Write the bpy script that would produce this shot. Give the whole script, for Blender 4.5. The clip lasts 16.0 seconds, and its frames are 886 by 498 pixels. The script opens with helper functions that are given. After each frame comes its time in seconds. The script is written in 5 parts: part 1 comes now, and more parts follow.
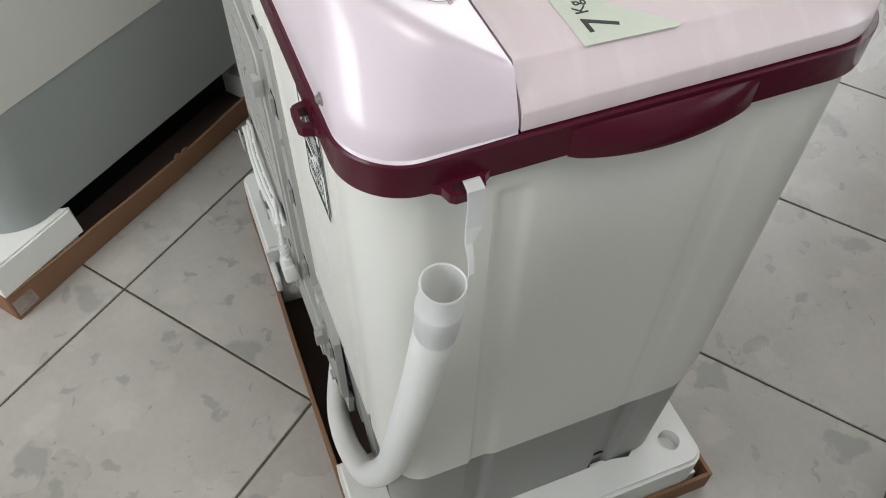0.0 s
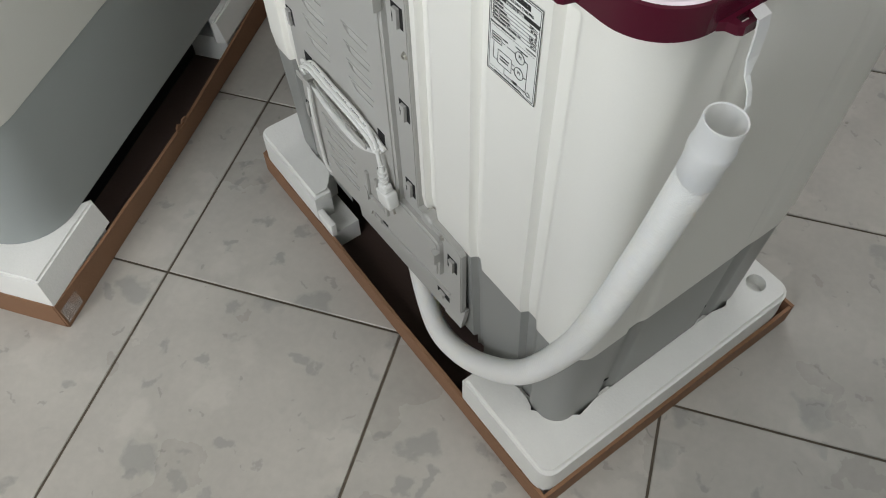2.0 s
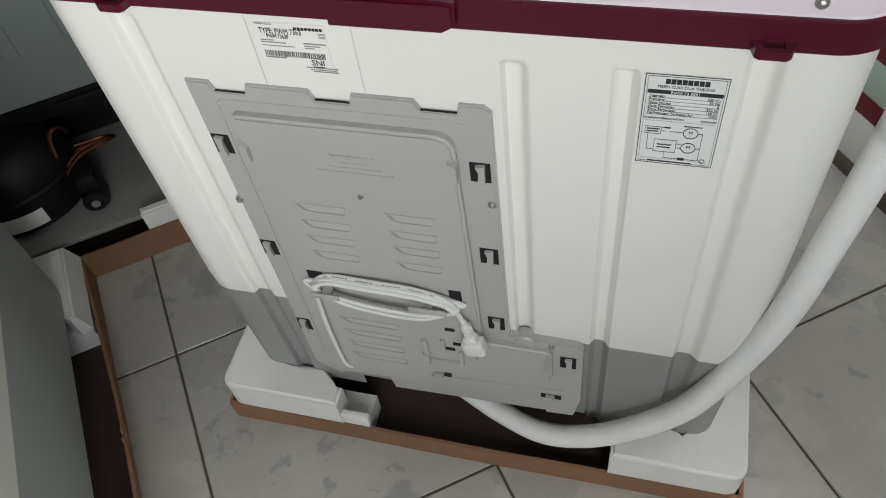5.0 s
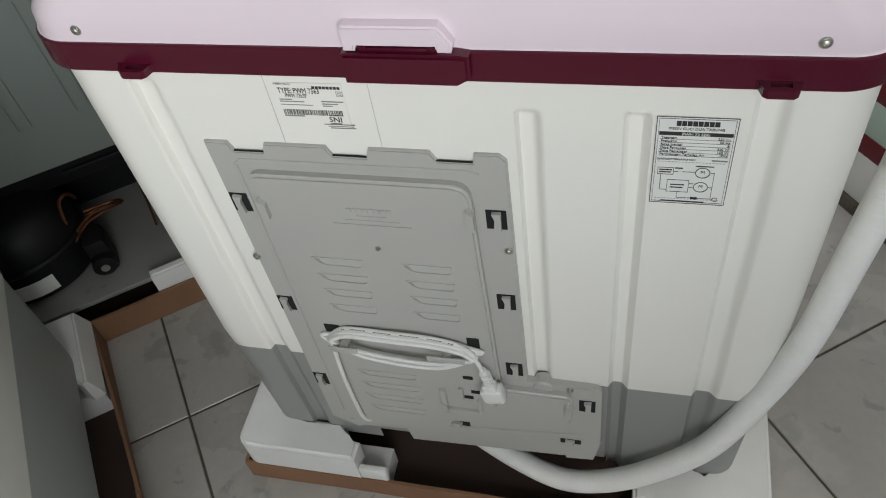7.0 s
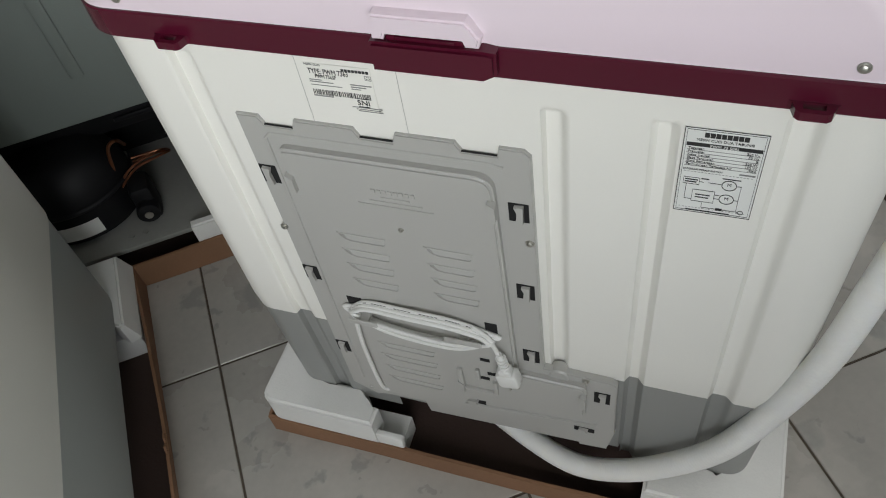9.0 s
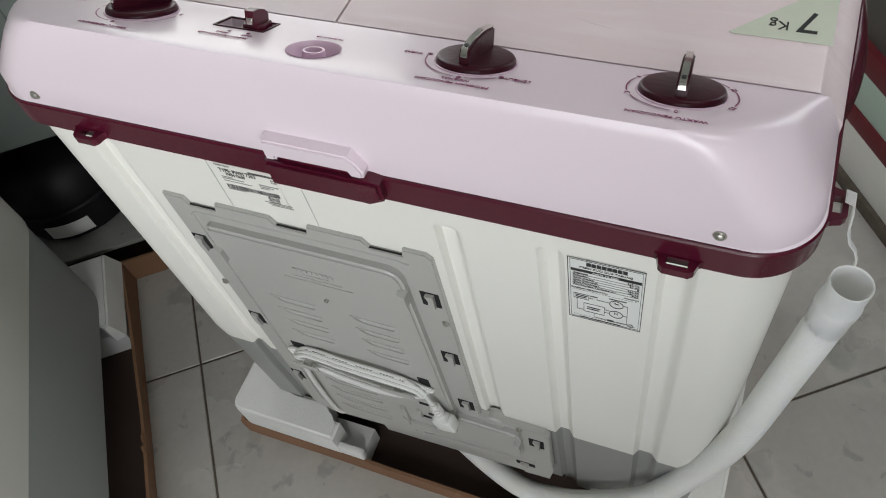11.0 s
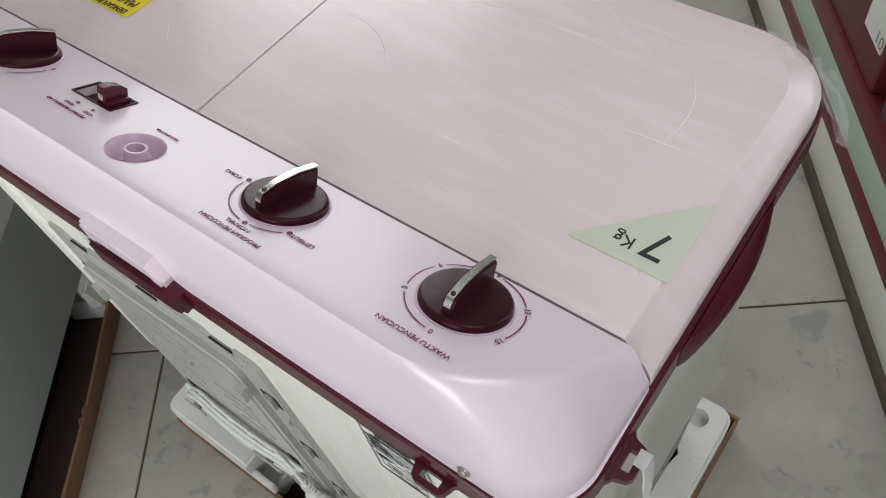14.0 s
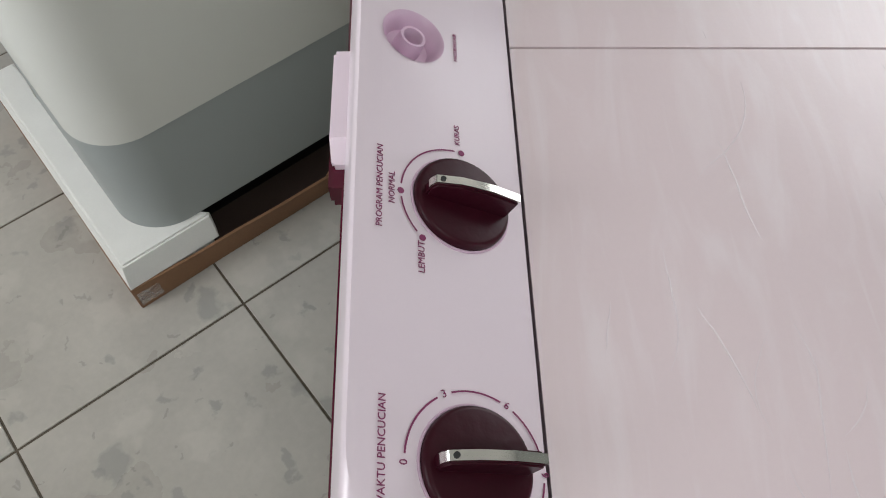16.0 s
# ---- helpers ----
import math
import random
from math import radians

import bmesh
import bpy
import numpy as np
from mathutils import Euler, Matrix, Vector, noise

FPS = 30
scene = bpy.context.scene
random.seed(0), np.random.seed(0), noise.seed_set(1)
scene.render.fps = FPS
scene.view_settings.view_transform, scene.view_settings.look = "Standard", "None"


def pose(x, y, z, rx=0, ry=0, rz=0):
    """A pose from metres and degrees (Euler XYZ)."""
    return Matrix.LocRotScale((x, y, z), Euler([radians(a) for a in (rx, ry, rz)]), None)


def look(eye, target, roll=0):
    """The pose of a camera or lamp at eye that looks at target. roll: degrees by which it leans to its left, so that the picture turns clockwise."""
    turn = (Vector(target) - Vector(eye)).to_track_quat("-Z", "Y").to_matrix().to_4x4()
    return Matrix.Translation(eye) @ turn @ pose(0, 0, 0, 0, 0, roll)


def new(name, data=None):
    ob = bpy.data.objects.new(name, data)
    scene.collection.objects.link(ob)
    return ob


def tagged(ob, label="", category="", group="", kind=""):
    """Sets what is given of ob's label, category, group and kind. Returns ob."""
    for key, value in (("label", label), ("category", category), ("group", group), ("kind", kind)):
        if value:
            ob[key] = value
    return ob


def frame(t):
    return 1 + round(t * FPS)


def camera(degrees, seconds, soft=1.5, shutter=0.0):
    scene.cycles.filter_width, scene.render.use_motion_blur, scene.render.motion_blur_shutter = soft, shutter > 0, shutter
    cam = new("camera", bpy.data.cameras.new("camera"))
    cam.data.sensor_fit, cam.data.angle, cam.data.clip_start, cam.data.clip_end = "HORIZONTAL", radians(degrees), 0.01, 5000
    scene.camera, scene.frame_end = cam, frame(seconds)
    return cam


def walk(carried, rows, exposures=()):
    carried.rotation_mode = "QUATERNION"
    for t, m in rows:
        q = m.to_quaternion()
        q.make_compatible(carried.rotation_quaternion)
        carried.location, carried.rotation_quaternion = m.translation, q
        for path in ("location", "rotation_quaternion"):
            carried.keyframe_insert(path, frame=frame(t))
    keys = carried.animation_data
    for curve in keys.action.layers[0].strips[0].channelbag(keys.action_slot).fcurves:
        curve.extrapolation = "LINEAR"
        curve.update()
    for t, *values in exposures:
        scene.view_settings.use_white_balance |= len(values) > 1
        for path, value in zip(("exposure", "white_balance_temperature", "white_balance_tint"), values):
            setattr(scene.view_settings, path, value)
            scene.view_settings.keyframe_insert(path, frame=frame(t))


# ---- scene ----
cam = camera(57.6, 16.0, soft=1.05)
PATH = [
    (0, (0.76, -0.087, 1.295), (-0.392, 0.386, -0.27), 1.0),
    (0.5, (0.772, -0.099, 1.279), (-0.348, 0.477, -0.274), 2.4),
    (1, (0.768, -0.097, 1.253), (-0.302, 0.509, -0.325), 2.2),
    (1.5, (0.712, -0.199, 1.255), (-0.29, 0.43, -0.358), 0.6),
    (2, (0.659, -0.374, 1.266), (-0.271, 0.28, -0.38), -1.4),
    (2.5, (0.552, -0.431, 1.254), (-0.296, 0.239, -0.429), -3.8),
    (3, (0.44, -0.379, 1.237), (-0.313, 0.368, -0.458), -5.6),
    (3.5, (0.396, -0.357, 1.246), (-0.233, 0.498, -0.449), -6.9),
    (4, (0.311, -0.466, 1.284), (-0.212, 0.49, -0.393), -7.8),
    (4.2, (0.28, -0.51, 1.297), (-0.208, 0.498, -0.36), -7.7),
    (6.3, (0.193, -0.555, 1.313), (-0.241, 0.64, -0.232), -10.6),
    (6.5, (0.193, -0.555, 1.315), (-0.238, 0.649, -0.223), -10.6),
    (7, (0.194, -0.56, 1.316), (-0.254, 0.674, -0.192), -10.9),
    (7.5, (0.195, -0.58, 1.339), (-0.263, 0.684, -0.142), -10.5),
    (8, (0.197, -0.581, 1.338), (-0.269, 0.659, -0.16), -10.4),
    (8.2, (0.2, -0.578, 1.334), (-0.278, 0.64, -0.178), -10.5),
    (10.3, (0.281, -0.41, 1.365), (-0.351, 0.567, -0.261), -13.4),
    (10.5, (0.293, -0.398, 1.397), (-0.331, 0.568, -0.236), -13.8),
    (11, (0.324, -0.362, 1.436), (-0.292, 0.577, -0.219), -15.3),
    (11.5, (0.324, -0.356, 1.447), (-0.286, 0.595, -0.204), -16.6),
    (12, (0.338, -0.322, 1.456), (-0.286, 0.665, -0.168), -17.4),
    (12.5, (0.339, -0.268, 1.474), (-0.3, 0.731, -0.137), -17.3),
    (13, (0.355, -0.174, 1.485), (-0.335, 0.794, -0.124), -16.7),
    (13.5, (0.377, -0.113, 1.467), (-0.365, 0.758, -0.173), -15.6),
    (14, (0.472, -0.114, 1.435), (-0.354, 0.666, -0.211), -12.8),
    (14.5, (0.511, -0.12, 1.416), (-0.386, 0.538, -0.246), -10.0),
    (15, (0.469, -0.069, 1.442), (-0.526, 0.454, -0.213), -6.1),
    (15.5, (0.39, 0.012, 1.414), (-0.65, 0.308, -0.269), -1.4),
    (16, (0.395, 0.061, 1.391), (-0.63, 0.075, -0.326), -0.9),
]
EXPOSURES = [(0.0, 0.31), (0.5, 0.38), (1.0, 0.48), (1.5, 0.26), (2.0, 0.16), (3.0, 0.05), (4.0, 0.0), (8.0, -0.19), (10.5, -0.13), (12.5, -0.05), (14.5, 0.07), (16.0, 0.0)]
walk(cam, [(t, look(eye, target, roll)) for t, eye, target, roll in PATH], EXPOSURES)

# ---- world and light ----
# The tile grid: F1 is a tile corner, TU and TV its two directions.
F1 = Vector((-0.325, -0.317, 0.0))
TU, TV, TILE = Vector((0.8, 0.6, 0)), Vector((-0.6, 0.8, 0)), 0.4635


def grid(a, b, z=0.0):
    return F1 + TU * a + TV * b + Vector((0, 0, z))


world = bpy.data.worlds.new("sky")
scene.world = world
world.use_nodes = True
wn = world.node_tree.nodes
sky = wn.new("ShaderNodeTexSky")
sky.sky_type, sky.sun_disc = "NISHITA", False
sky.sun_elevation, sky.sun_rotation = radians(50), radians(150)
world.node_tree.links.new(sky.outputs[0], wn["Background"].inputs[0])
wn["Background"].inputs[1].default_value = 0.12

sun = new("sun", bpy.data.lights.new("sun", "SUN"))
sun.data.energy, sun.data.angle, sun.data.color = 1.0, radians(10), (1, 0.95, 0.88)
sun.matrix_world = look((0, 0, 5), Vector((0, 0, 5)) + Vector((-0.2, 0.6, -0.75)))


def area(name, at, target, w, h, watts, colour):
    li = bpy.data.lights.new(name, "AREA")
    li.shape, li.size, li.size_y, li.energy, li.color = "RECTANGLE", w, h, watts, colour
    ob = new(name, li)
    ob.matrix_world = look(at, target)
    return ob


# daylight through the shopfront and the side doorway
area("window_daylight", grid(-0.5, -1.69, 1.60), grid(-0.5, 0.0, 1.50), 1.8, 1.25, 24, (0.97, 0.985, 0.985)).data.spread = radians(112)
area("shopfront_daylight", grid(-0.2, 2.89, 1.55), grid(-0.2, 0.0, 1.40), 2.9, 1.7, 43, (1.0, 0.985, 0.965))
area("doorway_daylight", grid(3.55, 1.2, 1.2), grid(0.0, 0.9, 0.8), 1.5, 2.0, 20, (0.97, 0.99, 1.0))
# unseen fill overhead, added to brighten the floor beside the machine
fill_bulb = bpy.data.lights.new("unseen_fill", "POINT")
fill_bulb.energy, fill_bulb.shadow_soft_size, fill_bulb.color = 25, 0.35, (0.97, 0.99, 1.0)
new("unseen_fill", fill_bulb).location = (1.10, 0.30, 2.52)


# ---- materials ----
def material(name, colour, rough=0.5, metal=0.0, vary=0.08, scale=6.0, fine=120.0, bump=0.15, spec=0.5, coat=0.0):
    """A surface with slow stains and fine grain, in real-world size."""
    m = bpy.data.materials.new(name)
    m.use_nodes = True
    nt = m.node_tree
    b = nt.nodes["Principled BSDF"]
    tc = nt.nodes.new("ShaderNodeTexCoord")
    slow, grain = nt.nodes.new("ShaderNodeTexNoise"), nt.nodes.new("ShaderNodeTexNoise")
    slow.inputs["Scale"].default_value, slow.inputs["Detail"].default_value = scale, 6
    grain.inputs["Scale"].default_value, grain.inputs["Detail"].default_value = fine, 3
    mix = nt.nodes.new("ShaderNodeMath")
    mix.operation = "MULTIPLY_ADD"
    mix.inputs[1].default_value, mix.inputs[2].default_value = 0.3, 0
    add = nt.nodes.new("ShaderNodeMath")
    add.operation = "ADD"
    ramp = nt.nodes.new("ShaderNodeMapRange")
    ramp.inputs[1].default_value, ramp.inputs[2].default_value = 0.35, 0.95
    ramp.inputs[3].default_value, ramp.inputs[4].default_value = 1 - vary, 1 + vary
    scalec = nt.nodes.new("ShaderNodeVectorMath")
    scalec.operation = "SCALE"
    scalec.inputs[0].default_value = colour[:3]
    L = nt.links.new
    L(tc.outputs["Object"], slow.inputs[0])
    L(tc.outputs["Object"], grain.inputs[0])
    L(grain.outputs[0], mix.inputs[0])
    L(slow.outputs[0], add.inputs[0])
    L(mix.outputs[0], add.inputs[1])
    L(add.outputs[0], ramp.inputs[0])
    L(ramp.outputs[0], scalec.inputs["Scale"])
    L(scalec.outputs[0], b.inputs["Base Color"])
    rr = nt.nodes.new("ShaderNodeMapRange")
    rr.inputs[3].default_value, rr.inputs[4].default_value = max(0.02, rough - 0.06), min(1, rough + 0.08)
    L(slow.outputs[0], rr.inputs[0])
    L(rr.outputs[0], b.inputs["Roughness"])
    bp = nt.nodes.new("ShaderNodeBump")
    bp.inputs["Strength"].default_value, bp.inputs["Distance"].default_value = bump, 0.002
    L(grain.outputs[0], bp.inputs["Height"])
    L(bp.outputs[0], b.inputs["Normal"])
    b.inputs["Metallic"].default_value = metal
    b.inputs["Specular IOR Level"].default_value = spec
    b.inputs["Coat Weight"].default_value = coat
    b.inputs["Coat Roughness"].default_value = 0.08
    return m


def tile_material():
    m = material("floor_tile", (0.400, 0.384, 0.350), 0.28, vary=0.16, scale=5, fine=70, bump=0.03)
    nt = m.node_tree
    b, L = nt.nodes["Principled BSDF"], nt.links.new
    tc, info = nt.nodes.new("ShaderNodeTexCoord"), nt.nodes.new("ShaderNodeObjectInfo")
    shift = nt.nodes.new("ShaderNodeVectorMath")
    shift.operation = "MULTIPLY_ADD"
    shift.inputs[1].default_value = (1, 1, 1)
    off = nt.nodes.new("ShaderNodeVectorMath")
    off.operation = "SCALE"
    off.inputs[0].default_value = (37.0, 91.0, 13.0)
    L(info.outputs["Random"], off.inputs["Scale"])
    L(tc.outputs["Object"], shift.inputs[0])
    L(off.outputs[0], shift.inputs[2])
    for node in list(nt.nodes):
        if node.type == "TEX_NOISE":
            L(shift.outputs[0], node.inputs[0])
    base = b.inputs["Base Color"].links[0].from_socket
    warp = nt.nodes.new("ShaderNodeTexNoise")
    warp.inputs["Scale"].default_value, warp.inputs["Detail"].default_value = 22, 4
    L(shift.outputs[0], warp.inputs[0])
    bend = nt.nodes.new("ShaderNodeVectorMath")
    bend.operation = "MULTIPLY_ADD"
    bend.inputs[1].default_value = (0.11, 0.11, 0.0)
    L(warp.outputs["Color"], bend.inputs[0])
    L(shift.outputs[0], bend.inputs[2])
    last = base
    for scale, cut, edge, colour, amount, few in ((9, 0.20, 0.12, (0.25, 0.255, 0.24, 1), 0.60, 0.60), (18, 0.18, 0.12, (0.24, 0.245, 0.23, 1), 0.58, 0.62), (42, 0.16, 0.12, (0.17, 0.17, 0.16, 1), 0.36, 0.80), (12, 0.24, 0.22, (0.54, 0.52, 0.475, 1), 0.30, 0.56)):
        chip, pick = nt.nodes.new("ShaderNodeTexVoronoi"), nt.nodes.new("ShaderNodeMapRange")
        chip.inputs["Scale"].default_value, chip.inputs["Randomness"].default_value = scale, 1.0
        L(bend.outputs[0], chip.inputs[0])
        pick.inputs[1].default_value, pick.inputs[2].default_value = cut + edge, cut
        L(chip.outputs["Distance"], pick.inputs[0])
        some, both = nt.nodes.new("ShaderNodeMath"), nt.nodes.new("ShaderNodeMath")
        some.operation, some.inputs[1].default_value = "GREATER_THAN", few
        sep = nt.nodes.new("ShaderNodeSeparateColor")
        L(chip.outputs["Color"], sep.inputs[0])
        L(sep.outputs[0], some.inputs[0])
        both.operation = "MULTIPLY"
        L(some.outputs[0], both.inputs[0])
        L(pick.outputs[0], both.inputs[1])
        soft = nt.nodes.new("ShaderNodeMath")
        soft.operation, soft.inputs[1].default_value = "MULTIPLY", amount
        L(both.outputs[0], soft.inputs[0])
        mx = nt.nodes.new("ShaderNodeMix")
        mx.data_type = "RGBA"
        L(soft.outputs[0], mx.inputs[0])
        L(last, mx.inputs[6])
        mx.inputs[7].default_value = colour
        last = mx.outputs[2]
    L(last, b.inputs["Base Color"])
    return m


TILE_M = tile_material()
GROUT = material("grout", (0.085, 0.070, 0.052), 0.9, vary=0.3, scale=30, bump=0.4)
WALLPAINT = material("wall_paint", (0.32, 0.335, 0.32), 0.7, vary=0.05, scale=2, fine=200, bump=0.1)
CEILPAINT = material("ceiling_paint", (0.58, 0.58, 0.56), 0.8, vary=0.04)
SHELL = material("offwhite_plastic", (0.81, 0.80, 0.745), 0.34, vary=0.03, scale=3, fine=500, bump=0.02)
BASE = material("grey_plastic", (0.27, 0.275, 0.26), 0.38, vary=0.03, scale=4, fine=500, bump=0.02)
PANEL = material("light_grey_plastic", (0.42, 0.415, 0.39), 0.30, vary=0.03, scale=4, fine=600, bump=0.03)
LILAC = material("lilac_plastic", (0.752, 0.648, 0.708), 0.30, vary=0.02, scale=3, fine=500, bump=0.01, coat=0.3)
LILAC2 = material("pink_lilac_plastic", (0.66, 0.47, 0.60), 0.3, vary=0.02)
MAROON = material("maroon_plastic", (0.072, 0.0045, 0.017), 0.24, vary=0.05, scale=5, fine=300, bump=0.02, spec=0.45)
DARKMAROON = material("dark_maroon_plastic", (0.036, 0.004, 0.010), 0.32, vary=0.05, spec=0.2)
INK = material("maroon_ink", (0.20, 0.015, 0.09), 0.5)
CHROME = material("chrome", (0.78, 0.77, 0.72), 0.16, metal=1.0, vary=0.03, bump=0.02)
STEEL = material("zinc_steel", (0.45, 0.44, 0.40), 0.35, metal=0.9, vary=0.12, scale=20)
GALV = material("galvanised_sheet", (0.27, 0.27, 0.25), 0.5, metal=0.2, vary=0.10, scale=14)
HOSE = material("white_hose_plastic", (0.83, 0.83, 0.80), 0.34, vary=0.02)
hose_bsdf = HOSE.node_tree.nodes["Principled BSDF"]
hose_bsdf.inputs["Subsurface Weight"].default_value, hose_bsdf.inputs["Subsurface Scale"].default_value = 0.6, 0.02
hose_bsdf.inputs["Subsurface Radius"].default_value = (1.0, 0.95, 0.85)
CORD = material("white_cord", (0.72, 0.72, 0.69), 0.42, vary=0.03)
FOAM = material("white_foam", (0.74, 0.74, 0.71), 0.85, vary=0.05, scale=12, fine=260, bump=0.22)
CARD = material("brown_cardboard", (0.235, 0.125, 0.068), 0.85, vary=0.14, scale=7, fine=180, bump=0.25)
# cardboard again, darkened to carry the shade inside the trays
CARDSHADE = material("shaded_cardboard", (0.05, 0.030, 0.024), 0.9, vary=0.15, scale=7, fine=180, bump=0.25)
FREEZERTOP = material("light_grey_enamel", (0.60, 0.60, 0.555), 0.5, vary=0.03, scale=2, fine=400, bump=0.04)
FREEZERLOW = material("grey_enamel", (0.30, 0.325, 0.315), 0.42, vary=0.03, scale=2, fine=400, bump=0.06)
FRIDGEBACK = material("grey_green_sheet", (0.145, 0.165, 0.153), 0.55, vary=0.06, scale=3, fine=300, bump=0.05)
BLACK = material("black_enamel", (0.008, 0.008, 0.009), 0.5, vary=0.2, scale=9, spec=0.22)
# near black that stands for the shade in gaps and holes
GAPSHADE = material("gap_shade", (0.008, 0.008, 0.008), 0.9)
COPPER = material("copper", (0.26, 0.11, 0.06), 0.4, metal=1.0)
PAPER = material("white_paper", (0.74, 0.75, 0.72), 0.55, vary=0.03, scale=20)
BLACKINK = material("black_ink", (0.02, 0.02, 0.02), 0.6)
GREYINK = material("grey_ink", (0.22, 0.22, 0.21), 0.6)
YELLOW = material("yellow_sticker", (0.80, 0.66, 0.02), 0.4, vary=0.04)
PALEGREEN = material("pale_green_sticker", (0.60, 0.64, 0.53), 0.3, vary=0.04, coat=0.4)
STRIPERED = material("red_stripe", (0.125, 0.010, 0.016), 0.4, vary=0.08)
STRIPEGREEN = material("pale_green_stripe", (0.40, 0.50, 0.42), 0.45, vary=0.05)
STRIPEWHITE = material("white_stripe", (0.66, 0.65, 0.60), 0.45, vary=0.04)
CHARCOAL = material("charcoal_steel", (0.062, 0.056, 0.047), 0.4, vary=0.06)
RED = material("red_badge", (0.35, 0.01, 0.02), 0.4)


def film_material():
    m = bpy.data.materials.new("clear_film")
    m.use_nodes = True
    b = m.node_tree.nodes["Principled BSDF"]
    b.inputs["Base Color"].default_value = (0.9, 0.92, 0.92, 1)
    b.inputs["Roughness"].default_value, b.inputs["Alpha"].default_value = 0.12, 0.17
    n, bp = m.node_tree.nodes.new("ShaderNodeTexNoise"), m.node_tree.nodes.new("ShaderNodeBump")
    n.inputs["Scale"].default_value = 40
    bp.inputs["Strength"].default_value = 0.6
    m.node_tree.links.new(n.outputs[0], bp.inputs["Height"])
    m.node_tree.links.new(bp.outputs[0], b.inputs["Normal"])
    return m


FILM = film_material()
CREASE = material("creased_film", (0.82, 0.72, 0.745), 0.22, vary=0.03)


def wrapped_material():
    """Lilac plastic under a tight, creased clear film: crease lines and soft waves, their sheen mixed into the colour.
    """
    m = material("lilac_under_film", (0.775, 0.65, 0.67), 0.36, vary=0.03, scale=3, fine=300, bump=0.02)
    nt = m.node_tree
    b, L = nt.nodes["Principled BSDF"], nt.links.new
    tc = nt.nodes.new("ShaderNodeTexCoord")

    def streaks(scale, turn, size, detail, bend, kind):
        mp, n = nt.nodes.new("ShaderNodeMapping"), nt.nodes.new("ShaderNodeTexNoise")
        mp.inputs["Scale"].default_value, mp.inputs["Rotation"].default_value = scale, (0, 0, turn)
        L(tc.outputs["Object"], mp.inputs[0])
        L(mp.outputs[0], n.inputs[0])
        n.noise_type = kind
        n.inputs["Scale"].default_value, n.inputs["Detail"].default_value, n.inputs["Distortion"].default_value = size, detail, bend
        return n.outputs[0]

    def ramp(source, lo, hi):
        r = nt.nodes.new("ShaderNodeMapRange")
        r.inputs["From Min"].default_value, r.inputs["From Max"].default_value = lo, hi
        L(source, r.inputs["Value"])
        return r.outputs[0]

    def times(a, c):
        q = nt.nodes.new("ShaderNodeMath")
        q.operation = "MULTIPLY"
        L(a, q.inputs[0])
        if isinstance(c, float):
            q.inputs[1].default_value = c
        else:
            L(c, q.inputs[1])
        return q.outputs[0]

    waves = streaks((3.0, 15.0, 1.0), 0.16, 2.0, 5, 1.6, "FBM")
    fine = ramp(streaks((5.0, 70.0, 1.0), 0.22, 1.0, 2, 0.8, "FBM"), 0.62, 0.74)
    patches = ramp(streaks((4.0, 6.0, 1.0), 0.3, 1.3, 2, 0.5, "FBM"), 0.48, 0.68)
    # glints along the creases, painted as a paler base colour
    crease_glint = times(times(fine, patches), 0.35)
    old = b.inputs["Base Color"].links[0].from_socket if b.inputs["Base Color"].links else None
    mix = nt.nodes.new("ShaderNodeMix")
    mix.data_type = "RGBA"
    L(crease_glint, mix.inputs["Factor"])
    if old:
        L(old, mix.inputs["A"])
    else:
        mix.inputs["A"].default_value = b.inputs["Base Color"].default_value
    mix.inputs["B"].default_value = (0.93, 0.90, 0.91, 1)
    wave_sheen = nt.nodes.new("ShaderNodeMix")
    wave_sheen.data_type = "RGBA"
    L(times(ramp(waves, 0.48, 0.72), 0.30), wave_sheen.inputs["Factor"])
    L(mix.outputs["Result"], wave_sheen.inputs["A"])
    wave_sheen.inputs["B"].default_value = (0.90, 0.84, 0.87, 1)
    L(wave_sheen.outputs["Result"], b.inputs["Base Color"])
    bp = nt.nodes.new("ShaderNodeBump")
    bp.inputs["Strength"].default_value, bp.inputs["Distance"].default_value = 0.5, 0.006
    L(waves, bp.inputs["Height"])
    L(bp.outputs[0], b.inputs["Coat Normal"])
    b.inputs["Coat Weight"].default_value, b.inputs["Coat Roughness"].default_value = 0.35, 0.22
    return m


WRAPPED = wrapped_material()


# ---- mesh helpers ----
def thing(name, at, label, category, group="", kind=""):
    e = new(name)
    e.location, e.empty_display_size = at, 0.05
    return tagged(e, label, category, group, kind)


def part(name, bm, mat, parent=None, label="", smooth=True):
    me = bpy.data.meshes.new(name)
    bmesh.ops.recalc_face_normals(bm, faces=bm.faces)
    bm.to_mesh(me)
    bm.free()
    me.materials.append(mat)
    ob = new(name, me)
    if parent is not None:
        ob.parent = parent
        ob.matrix_parent_inverse = Matrix.Translation(parent.location).inverted() if parent.type == "EMPTY" else Matrix()
    if smooth:
        me.polygons.foreach_set("use_smooth", [True] * len(me.polygons))
        me.set_sharp_from_angle(angle=radians(38))
    return tagged(ob, label) if label else ob


def alone(name, bm, mat, label, category, group="", kind="", smooth=True):
    return tagged(part(name, bm, mat, None, "", smooth), label, category, group, kind)


